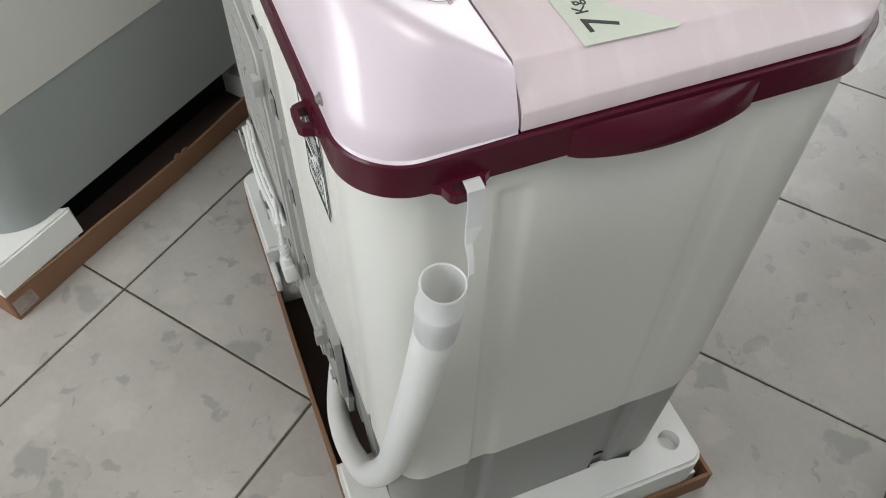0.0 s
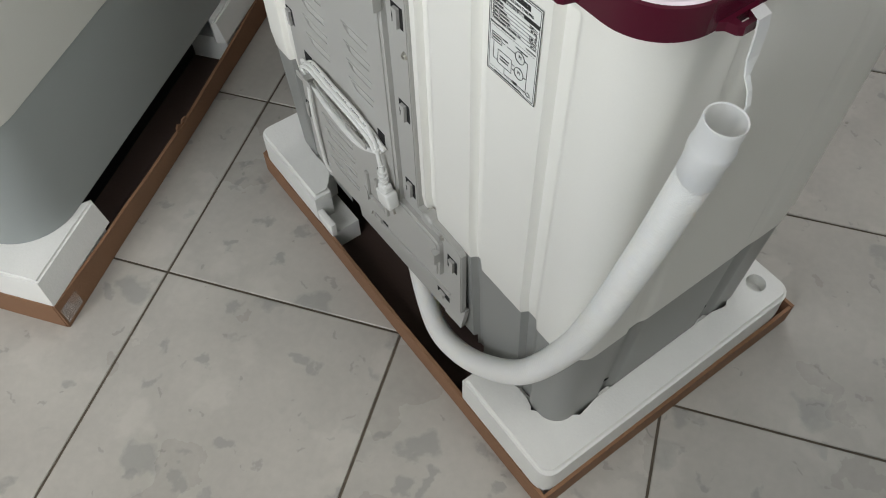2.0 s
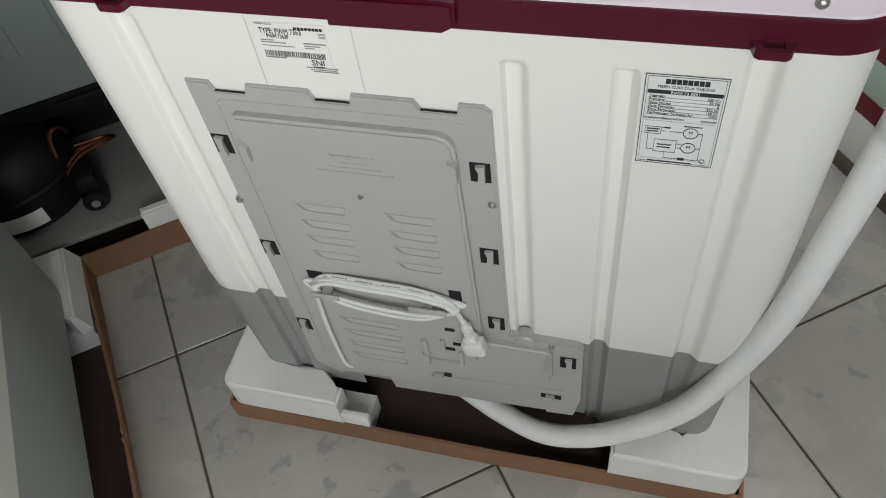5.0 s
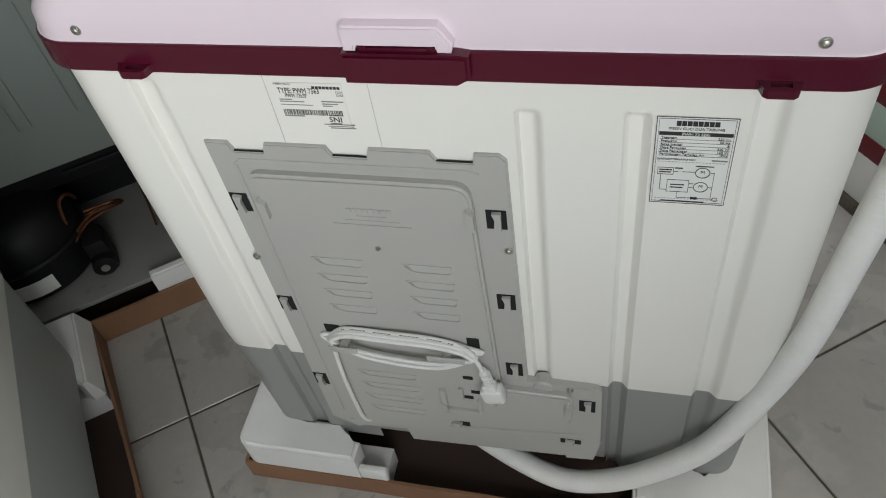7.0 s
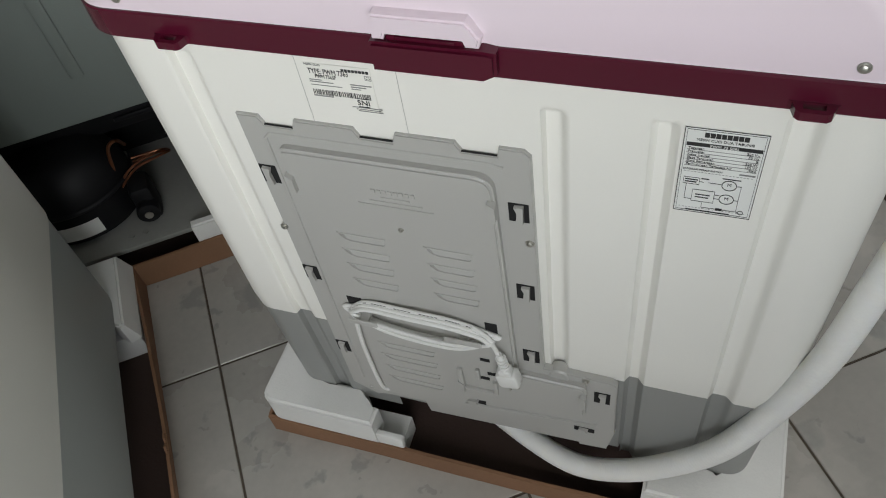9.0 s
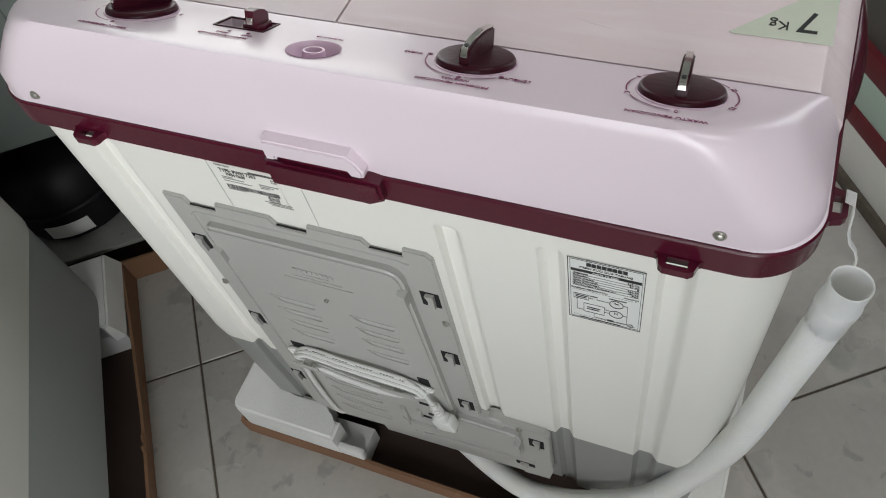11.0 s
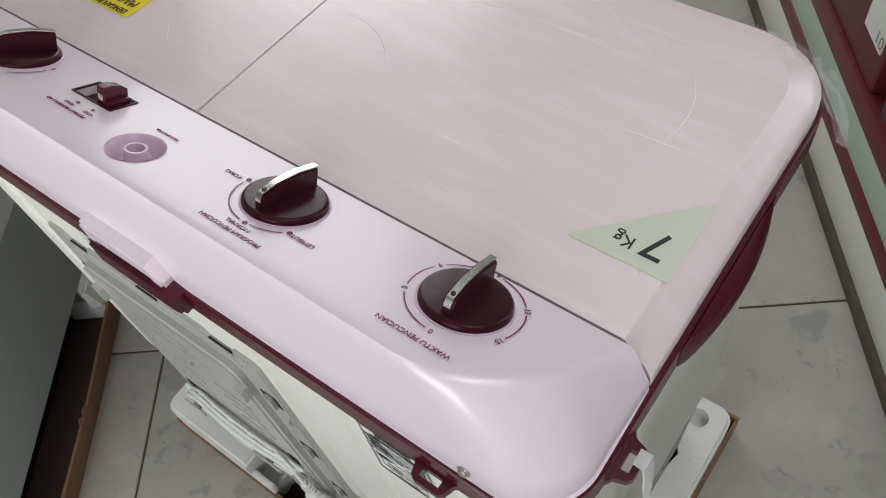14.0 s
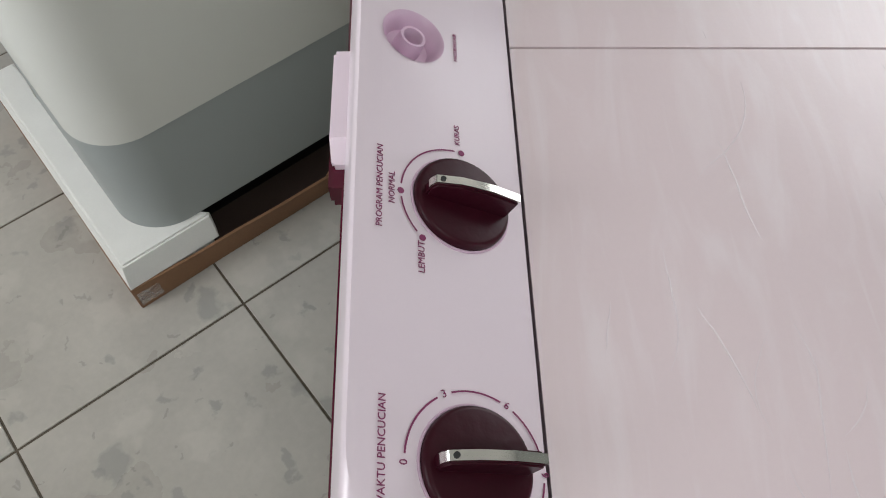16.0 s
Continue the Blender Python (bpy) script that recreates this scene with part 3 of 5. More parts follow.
def at_angle(r, a):
    return r * math.cos(radians(a)), r * math.sin(radians(a))


K1, K2, K3 = (0.2785, 0.0780), (0.1150, 0.0760), (-0.217, 0.0755)
knob(*K1, 3), knob(*K2, -2), knob(*K3, -27)
m1, m2, m3 = on_panel(*K1), on_panel(*K2), on_panel(*K3)
# wash timer: 0 at the top, running clockwise round to 15
for a0, a1 in ((86, 32), (19, -24), (-36, -84), (-96, -142), (-154, -198)):
    arc(m1, 0.0412, a0, a1)
arc(m2, 0.0408, 84, 4), arc(m2, 0.0408, 97, 132)
dots(m2, [at_angle(0.0408, a) for a in (91, -3, 139)])
arc(m3, 0.0405, 84, 20), arc(m3, 0.0405, 175, 130), arc(m3, 0.0405, 10, -30)
dots(on_panel(*SLOT), [(-0.017, 0.0235), (0.002, 0.0240)], 0.0018)


def word(text, size, base, x, y, turn=0, align="CENTER", mat=INK):
    lettering("printed_word", text, size * 0.78, base @ pose(x, y, 0.0003, 0, 0, turn), mat, washer, align)


for text, a in (("0", 92), ("3", 25.5), ("6", -30), ("9", -90), ("12", -148), ("15", 155)):
    word(text, 0.0080, m1, *at_angle(0.0416, a), a - 90)
word("WAKTU PENCUCIAN", 0.0078, m1, 0.004, 0.0535)
word("PROGRAM PENCUCIAN", 0.0072, m2, 0.0, 0.0545)
word("NORMAL", 0.0072, m2, 0.0, 0.0466)
word("LEMBUT", 0.0076, m2, -0.044, 0.0275)
word("KURAS", 0.0068, m2, 0.0545, 0.0005)
word("0", 0.0075, m3, *at_angle(0.0412, 92))
word("5", 0.0075, m3, *at_angle(0.0415, 185))
word("WAKTU PEMERASAN", 0.0072, m3, 0.0, 0.0525)
word("MASUKAN AIR", 0.0052, on_panel(*INLET), 0.002, -0.032)
word("PILIHAN MASUKAN AIR", 0.0062, on_panel(*SLOT), 0.0, 0.0370)
word("CUCI", 0.0056, on_panel(*SLOT), -0.020, 0.0300)
word("PERAS", 0.0056, on_panel(*SLOT), 0.005, 0.0300)
bm = bmesh.new()
for k in range(7):
    box(bm, (-0.03 + 0.009 * k, -0.004, 0), (-0.0235 + 0.009 * k, 0.004, 0.0003), 0, on_panel(-0.318, 0.081))
box(bm, (-0.016, -0.016, 0), (0.016, -0.011, 0.0003), 0, on_panel(-0.318, 0.081))
part("maker_mark", bm, INK, washer, smooth=False)

# two lids, side by side, in front of the deck
LIDTOP = 0.9425


def lid_top(y):
    return 0.9455 - 0.038 * (y - 0.12)


def lid(x0, x1, name):
    """A lid with a soft brim; its outer side follows the band."""
    bm = bmesh.new()
    rows = []
    for share, z in ((0.0, 0.9002), (0.0, 0.915), (0.04, 0.9175), (0.5, 0.9290), (0.90, 0.9400), (0.95, 0.9418), (1.0, LIDTOP)):
        inset = 0.024 * share
        pts = []
        left, right = (x0 < -0.3), (x1 > 0.3)
        xa = x0 + (inset if left else 0)
        xb = x1 - (inset if right else 0)
        yf = D1 - 0.002 - inset
        rr = RF + 0.002 - inset * 0.2
        pts.append((xa, YC + 0.0022))
        pts.append((xb, YC + 0.0022))
        if right:
            pts += [(xb - rr + rr * math.cos(radians(9 * k)), yf - rr + rr * math.sin(radians(9 * k))) for k in range(11)]
        else:
            pts.append((xb, yf))
        if left:
            pts += [(xa + rr - rr * math.sin(radians(9 * k)), yf - rr + rr * math.cos(radians(9 * k))) for k in range(11)]
        else:
            pts.append((xa, yf))
        rows.append([bm.verts.new((x, y, z if share < 0.6 else lid_top(y) + z - LIDTOP)) for x, y in pts])
    for a, b in zip(rows, rows[1:]):
        for k in range(len(a)):
            j = (k + 1) % len(a)
            bm.faces.new((a[k], a[j], b[j], b[k]))
    bm.faces.new(rows[-1])
    return part(name, bm, WRAPPED, washer, "lilac lid under clear protective film")


SEAM = -0.0385
lid(SEAM + 0.0012, W, "wash_lid"), lid(-W, SEAM - 0.0012, "spin_lid")
# black filler below lids and deck; its colour shades the seams
bm = bmesh.new()
prism(bm, rounded(-W + 0.004, W - 0.004, D0 - 0.0005, D1 - 0.004, 0.05, 8, RF), 0.88, 0.906)
prism(bm, rounded(-W + 0.012, W - 0.012, D0 + 0.01, D1 - 0.012, 0.05), 0.906, 0.921)
part("lid_gap_shade", bm, GAPSHADE, washer)

# hinge cover with its maroon catch on the back
OUT = Matrix(((1, 0, 0, 0), (0, 0, 1, 0), (0, 1, 0, 0), (0, 0, 0, 1)))
bm = bmesh.new()
prism(bm, [(-0.062, 0.9000), (-0.064, 0.8985), (-0.064, 0.868), (0.038, 0.868), (0.051, 0.876), (0.051, 0.8985), (0.040, 0.9000)], -0.0185, 0.0, OUT)
bmesh.ops.bevel(bm, geom=[e for e in bm.edges if all(v.co.y < -0.0180 for v in e.verts)], offset=0.003, segments=2, affect="EDGES")
catch = part("catch", bm, MAROON, washer, "maroon plastic catch")
bm = bmesh.new()
for x0, x1, z0, z1 in ((-0.048, -0.040, 0.8985, 0.9045), (-0.040, 0.014, 0.8985, 0.9030), (0.014, 0.022, 0.8985, 0.9045)):
    box(bm, (x0, -0.0115, z0), (x1, -0.004, z1), 0.0006)
part("catch_tongue", bm, MAROON, catch)
bm = bmesh.new()
prism(bm, [(-0.0605, 0.9010), (-0.0605, 0.922), (-0.058, 0.9265), (0.026, 0.9265), (0.030, 0.922), (0.038, 0.909), (0.036, 0.9005), (0.024, 0.9005), (0.022, 0.9065), (-0.048, 0.9065), (-0.050, 0.9010)], -0.0150, 0.004, OUT)
bmesh.ops.bevel(bm, geom=[e for e in bm.edges if all(v.co.y < -0.0145 for v in e.verts)], offset=0.0022, segments=2, affect="EDGES")
part("hinge_cover", bm, LILAC, washer, "lilac plastic hinge cover")


def screw(x, z, r=0.0042, y=-0.004, m=None):
    bm = bmesh.new()
    m = m or (pose(x, y, z, 90, 0, 0))
    lathe(bm, [(r * 1.5, 0.0), (r * 1.5, 0.0008), (r * 1.05, 0.001), (r, 0.0026), (r * 0.6, 0.0036)], m, 16)
    box(bm, (-r * 0.6, -r * 0.12, 0.003), (r * 0.6, r * 0.12, 0.0038), 0, m)
    part("screw", bm, STEEL, washer)


screw(0.328, 0.911, 0.0035), screw(-0.328, 0.911, 0.0035)

# ---- access panel on the back ----
XZ = Matrix(((1, 0, 0, 0), (0, 0, 1, 0), (0, 1, 0, 0), (0, 0, 0, 1)))  # draws x and z, and pushes along y
bm = bmesh.new()
outline = [(-0.248, 0.775), (-0.222, 0.775), (-0.217, 0.763), (-0.184, 0.763), (-0.180, 0.775), (-0.113, 0.775), (-0.107, 0.763), (-0.071, 0.762), (-0.067, 0.775), (-0.004, 0.775), (0.003, 0.763), (0.039, 0.763), (0.041, 0.775), (0.066, 0.775), (0.073, 0.768), (0.075, 0.362), (0.167, 0.358), (0.174, 0.351), (0.175, 0.204), (0.165, 0.198), (0.125, 0.194), (-0.195, 0.170), (-0.205, 0.163), (-0.245, 0.190)]
prism(bm, outline, -0.004, 0.006, XZ)
bmesh.ops.bevel(bm, geom=[e for e in bm.edges if all(v.co.y < -0.003 for v in e.verts)], offset=0.0014, segments=2, affect="EDGES")
panel = part("access_panel", bm, PANEL, washer, "light grey louvred plastic access panel")


def raised(bm, pts, y0, y1, bevel):
    """A raised field with rounded shoulders, y1 being its outer face."""
    n0 = len(bm.verts)
    prism(bm, pts, y1, y0, XZ)
    bm.verts.ensure_lookup_table()
    vs = set(bm.verts[n0:])
    es = [e for e in bm.edges if e.verts[0] in vs and e.verts[1] in vs and all(abs(v.co.y - y1) < 1e-5 for v in e.verts)]
    bmesh.ops.bevel(bm, geom=es, offset=bevel, segments=3, affect="EDGES")


def fillet(pts):
    """Rounds the corners of a polygon, given as (x, z, radius)."""
    out, n = [], len(pts)
    for i, (x, z, r) in enumerate(pts):
        c, a, b = Vector((x, z)), Vector(pts[i - 1][:2]), Vector(pts[(i + 1) % n][:2])
        p, q = c + (a - c).normalized() * r, c + (b - c).normalized() * r
        for k in range(6):
            t = k / 5
            out.append(tuple((1 - t) ** 2 * p + 2 * t * (1 - t) * c + t * t * q))
    return out


def rail(bm, pts, wide, high, y0):
    """A low rounded rail along an open line of (x, z), standing out from y0."""
    rows = []
    for i, p in enumerate(pts):
        d = (Vector(pts[min(i + 1, len(pts) - 1)]) - Vector(pts[max(i - 1, 0)])).normalized()
        side = Vector((-d.y, d.x))
        rows.append([bm.verts.new((p[0] + side.x * o * wide, y0 - h * high, p[1] + side.y * o * wide)) for o, h in ((-0.5, 0), (-0.38, 0.85), (-0.2, 1), (0.2, 1), (0.38, 0.85), (0.5, 0))])
    for a, b in zip(rows, rows[1:]):
        for k in range(5):
            bm.faces.new((a[k], a[k + 1], b[k + 1], b[k]))
    bm.faces.new(rows[0]), bm.faces.new(rows[-1][::-1])


bm = bmesh.new()
raised(bm, fillet([(-0.206, 0.739, 0.010), (0.034, 0.739, 0.022), (0.040, 0.348, 0.006), (0.134, 0.346, 0.010), (0.134, 0.262, 0.008), (-0.04, 0.240, 0.006), (-0.05, 0.215, 0.006), (-0.206, 0.200, 0.010)]), -0.002, -0.0145, 0.0035)
field = part("raised_field", bm, PANEL, panel)
# stepped frame inside the border
bm = bmesh.new()
rail(bm, [(-0.221, 0.215), (-0.221, 0.745), (-0.214, 0.752), (0.030, 0.752), (0.044, 0.748)], 0.005, 0.0022, -0.0038)
rail(bm, [(-0.215, 0.186), (-0.040, 0.207), (0.150, 0.228)], 0.006, 0.003, -0.0038)
part("frame_rib", bm, PANEL, panel)
# black strips paint the shadow line at the foot of each notch
for x0, x1 in ((-0.217, -0.182), (-0.107, -0.070), (0.002, 0.039)):
    bm = bmesh.new()
    box(bm, (x0, -0.0030, 0.7629), (x1, -0.0012, 0.7641))
    part("tab_shade", bm, GAPSHADE, panel)



SLOTS = []


def louvre(x0, x1, z):
    """A shallow scoop pressed into the field, deepest at its upper edge, and the thin lip above it."""
    bm = bmesh.new()
    rim = [(x0, 0.0062), (x0 + 0.002, 0.0), (x0 + 0.008, -0.0055), (x0 + 0.015, -0.0072), (x1 - 0.004, -0.0072), (x1 - 0.001, -0.0055), (x1, -0.001), (x1, 0.0062)]
    out = [bm.verts.new((x, -0.022, z + h)) for x, h in rim]
    low = [bm.verts.new((x0 + (x1 - x0) * 0.5 + (x - x0 - (x1 - x0) * 0.5) * 0.95, -0.0131 + 0.0060 * (h + 0.0072) / 0.0134, z + h)) for x, h in rim]
    n = len(rim)
    for k in range(n):
        bm.faces.new((out[k], out[(k + 1) % n], low[(k + 1) % n], low[k]))
    bm.faces.new(out[::-1])
    mid = bm.verts.new((sum(v.co.x for v in low) / n, sum(v.co.y for v in low) / n, sum(v.co.z for v in low) / n))
    for k in range(n):
        bm.faces.new((low[k], low[(k + 1) % n], mid))
    bmesh.ops.recalc_face_normals(bm, faces=bm.faces[:])
    SLOTS.append(bm)
    bm = bmesh.new()
    box(bm, (x0 - 0.001, -0.0158, z + 0.0062), (x1 + 0.001, -0.0140, z + 0.0076), 0.0004)
    part("louvre_lip", bm, PANEL, panel)
    # black sliver paints the shade under the scoop's upper edge
    bm = bmesh.new()
    prism(bm, [(x0 + 0.004, z + 0.0056), (x1 - 0.004, z + 0.0056), (x1 - 0.012, z + 0.0042), (x0 + 0.020, z + 0.0030), (x0 + 0.008, z + 0.0012)], -0.0085, -0.0058, XZ)
    part("louvre_shade", bm, GAPSHADE, panel)


for z in (0.602, 0.571, 0.541, 0.509):
    louvre(-0.166, -0.105, z), louvre(-0.056, 0.001, z)
for z in (0.355, 0.323, 0.290, 0.257):
    louvre(-0.163, -0.078, z)
cut(field, SLOTS)


def painted_clip_hole(x, z, w=0.022, h=0.029, lip=1):
    # black plate on the face: the hole's shade is painted, nothing is cut
    bm = bmesh.new()
    box(bm, (x - w / 2, -0.0046, z - h / 2), (x + w / 2, -0.0034, z + h / 2))
    hole = part("painted_clip_hole", bm, GAPSHADE, panel)
    bm = bmesh.new()
    prism(bm, [(x - lip * w * 0.22, z - h * 0.48), (x + lip * w * 0.14, z - h * 0.5), (x + lip * w * 0.06, z + h * 0.1), (x + lip * w * 0.20, z + h * 0.40), (x - lip * w * 0.26, z + h * 0.44)], -0.0090, -0.004, XZ)
    part("clip_tongue", bm, PANEL, hole)


for x, z, lip in ((-0.2345, 0.685, 1), (-0.2345, 0.494, 1), (-0.2335, 0.306, 1), (0.0570, 0.684, -1), (0.0580, 0.539, -1), (0.0590, 0.390, -1), (0.155, 0.314, -1)):
    painted_clip_hole(x, z, lip=lip)
painted_clip_hole(-0.036, 0.219, 0.036, 0.012)
painted_clip_hole(0.132, 0.205, 0.030, 0.012)
for x, z in ((0.032, 0.692), (-0.200, 0.688), (0.131, 0.314), (-0.045, 0.285)):
    bm = bmesh.new()
    prism(bm, [(x - 0.004, z - 0.017), (x + 0.004, z - 0.011), (x + 0.004, z + 0.011), (x - 0.004, z + 0.017)], -0.021, -0.010, XZ)
    part("stiffening_rib", bm, PANEL, panel)
bm = bmesh.new()
for k in range(8):
    box(bm, (-0.1045 + 0.0065 * k, -0.0158, 0.6925), (-0.0995 + 0.0065 * k, -0.0143, 0.6985), 0.0004)
for k, w in enumerate((0.034, 0.062)):
    box(bm, (-0.078 - w / 2, -0.0154, 0.685 - 0.007 * k), (-0.078 + w / 2, -0.0143, 0.6872 - 0.007 * k), 0.0003)
for x0, x1, z0, z1 in ((-0.124, -0.035, 0.6720, 0.6730),):
    box(bm, (x0, -0.0155, z0), (x1, -0.0143, z1))
part("moulded_mark", bm, PANEL, panel, "embossed unreadable moulded lines", smooth=False)
screw(0.067, 0.634, 0.0035, -0.004), screw(-0.247, 0.587, 0.0035, -0.004), screw(0.132, 0.352, 0.0035, -0.004)
screw(-0.080, 0.634, 0.0022, -0.0145)
for x0, x1, z0, z1 in ((-0.048, -0.040, 0.282, 0.336), (-0.040, 0.004, 0.282, 0.287), (-0.020, -0.014, 0.318, 0.344), (0.004, 0.010, 0.282, 0.318)):
    bm = bmesh.new()
    box(bm, (x0, -0.0195, z0), (x1, -0.0120, z1), 0.0015)
    part("moulded_rib", bm, PANEL, panel)
# small black plates, painted shade between the mouldings
for x, z in ((-0.004, 0.372), (0.004, 0.336), (-0.008, 0.320)):
    bm = bmesh.new()
    box(bm, (x - 0.007, -0.0152, z - 0.004), (x + 0.007, -0.0142, z + 0.004), 0.0004)
    part("moulded_gap_shade", bm, GAPSHADE, panel)
bm = bmesh.new()
lathe(bm, [(0.0, 0.006), (0.012, 0.006), (0.0145, 0.003), (0.0145, -0.012)], pose(0.0955, 0.0, 0.350, 90, 0, 0), 24, close=False)
part("moulded_boss", bm, PANEL, washer)
# lip of the base below the panel
bm = bmesh.new()
prism(bm, [(-0.13, 0.176), (-0.122, 0.128), (0.123, 0.140), (0.124, 0.133), (0.165, 0.137), (0.176, 0.20)], 0.004, 0.012, XZ)
part("base_lip", bm, PANEL, washer)

# ---- power cord, coiled on its two hooks, and plug ----
strands = []
for k in range(8):
    u = k / 7
    dx, dz, dy = 0.006 * math.sin(3.1 * k), 0.020 * (0.5 - u), -0.0190 - 0.0045 * (k % 3)
    if k < 5:
        strands.append([(-0.187 + dx, dy, 0.425 + dz * 0.4), (-0.165, dy, 0.440 + dz), (-0.11, dy - 0.004, 0.447 + dz), (-0.05, dy - 0.004, 0.444 + dz), (-0.012 + dx, dy, 0.424 + dz * 0.8), (0.003 + dx, dy, 0.408 + dz * 0.7)])
    else:
        strands.append([(-0.187 + dx, dy, 0.420), (-0.158, dy, 0.402 - 0.012 * (k - 5)), (-0.10, dy - 0.003, 0.394 - 0.013 * (k - 5)), (-0.045, dy - 0.003, 0.392 - 0.011 * (k - 5)), (-0.008, dy, 0.402 - 0.004 * (k - 5)), (0.003, dy, 0.412)])
strands.append([(-0.178, -0.018, 0.452), (-0.1815, -0.02, 0.428), (-0.184, -0.022, 0.36), (-0.184, -0.02, 0.28), (-0.182, -0.018, 0.230), (-0.177, -0.014, 0.212), (-0.168, -0.006, 0.208)])
strands.append([(-0.012, -0.022, 0.464), (0.008, -0.024, 0.452), (0.0165, -0.026, 0.432), (0.0215, -0.027, 0.416)])
strands = [[(x + 0.010, y, 0.410 + (z - 0.370) * 0.74) for x, y, z in st] for st in strands[:8]] + strands[8:]
run = []
for k, st in enumerate([strands[8][::-1]] + strands[:8] + [strands[9]]):
    run += st if k % 2 == 0 or k == 9 else st[::-1]
bm = bmesh.new()
tube(bm, smooth_path(run, 6), 0.0032, 8)
for x0, x1, z in ((-0.180, -0.140, 0.444), (-0.046, 0.004, 0.446)):
    hook = bmesh.new()
    box(hook, (x0, -0.0375, z - 0.005), (x1, -0.0345, z + 0.005), 0.001)
    box(hook, ((x0 + x1) / 2 - 0.006, -0.0345, z - 0.004), ((x0 + x1) / 2 + 0.006, -0.0140, z + 0.002), 0.0008)
    part("cord_hook", hook, PANEL, panel)
cord = part("power_cord", bm, CORD, washer, "coiled white mains cord")
bm = bmesh.new()
for st in (strands[0],):
    q = smooth_path(st, 12)
    for k in range(10, len(q) - 12):
        if k % 7 < 5:
            a, b = q[k], q[k].lerp(q[k + 1], 0.7)
            d = Vector((0, -0.0026, 0.0019))
            tube(bm, [a + d, b + d], 0.0005, 4)
tagged(part("cord_print", bm, BLACKINK, cord, smooth=False), "tiny unreadable black print", kind="stuff")
# black plates at both cord ends paint the dark of the hook openings
bm = bmesh.new()
box(bm, (-0.187, -0.0152, 0.452), (-0.166, -0.0140, 0.469))
part("cord_hook_shade", bm, GAPSHADE, panel)
bm = bmesh.new()
box(bm, (0.004, -0.0152, 0.448), (0.020, -0.0140, 0.470))
part("cord_hook_shade", bm, GAPSHADE, panel)
bm = bmesh.new()
PLUG = Matrix.Translation((0.0045, 0, 0.022))
axis = [Vector((0.018, -0.027, 0.396)), Vector((0.0205, -0.027, 0.378)), Vector((0.023, -0.027, 0.362))]
tube(bm, axis, lambda i: (0.0042, 0.0055, 0.0070)[i], 12)
for z in (0.386, 0.378, 0.371):
    tube(bm, [Vector((0.0195 + (0.388 - z) * 0.18, -0.027, z + 0.0012)), Vector((0.0195 + (0.388 - z) * 0.18, -0.027, z - 0.0012))], 0.0074, 12)
body = pose(0.0265, -0.027, 0.346, 0, -12, 0)
for lo, hi in (((-0.0095, -0.0075, 0.004), (0.0095, 0.0075, 0.018)), ((-0.0150, -0.0095, -0.020), (0.0150, 0.0095, 0.007)), ((-0.0130, -0.0085, -0.0235), (0.0130, 0.0085, -0.018))):
    box(bm, lo, hi, 0.0035, body, 3)
bmesh.ops.transform(bm, matrix=PLUG, verts=bm.verts)
plug = part("plug", bm, CORD, cord, "white moulded mains plug")
bm = bmesh.new()
for o in (-0.0055, 0.0055):
    tube(bm, [Vector((0.030 + o * 0.9, -0.027 + o * 0.4, 0.328)), Vector((0.034 + o * 0.9, -0.027 + o * 0.4, 0.309))], 0.0021, 8)
bmesh.ops.transform(bm, matrix=PLUG, verts=bm.verts)
part("plug_pin", bm, STEEL, plug)

# ---- labels on the back ----
def sheet(name, x0, x1, z0, z1, mat, parent, y=-0.0007, label="", lift=0.0004):
    bm = bmesh.new()
    box(bm, (x0, y, z0), (x1, y + lift, z1))
    return part(name, bm, mat, parent, label, smooth=False)


def marks(name, boxes, mat, parent, y=-0.0011):
    bm = bmesh.new()
    for x0, x1, z0, z1 in boxes:
        box(bm, (x0, y, z0), (x1, y + 0.0004, z1))
    return part(name, bm, mat, parent, smooth=False)


def upright(x, z, y=-0.0011):
    return pose(x, y, z, 90, 0, 0)


LX0, LX1, LZ0, LZ1 = 0.2095, 0.2785, 0.722, 0.830
rating = sheet("rating_label", LX0, LX1, LZ0, LZ1, PAPER, washer, label="white printed rating label with wiring diagram")
frame_lines = []
for inset, w in ((0.0, 0.0006), (0.0022, 0.0003)):
    x0, x1, z0, z1 = LX0 + inset, LX1 - inset, LZ0 + inset, LZ1 - inset
    frame_lines += [(x0, x1, z0, z0 + w), (x0, x1, z1 - w, z1), (x0, x0 + w, z0, z1), (x1 - w, x1, z0, z1)]
marks("label_frame", frame_lines, BLACKINK, rating)
# the maker's name as plain blocks
marks("maker_mark", [(0.2265 + 0.0046 * k, 0.2306 + 0.0046 * k, 0.8198, 0.8252) for k in range(8)], BLACKINK, rating)
marks("title_bar", [(0.2125, 0.2755, 0.8085, 0.8125)], BLACKINK, rating)
lettering("label_word", "MESIN CUCI DUA TABUNG", 0.0039, upright(0.244, 0.8165), BLACKINK, rating)
lettering("label_word", "PWM 73 SERI", 0.0042, upright(0.244, 0.8105, -0.0015), PAPER, rating)
rows_ = []
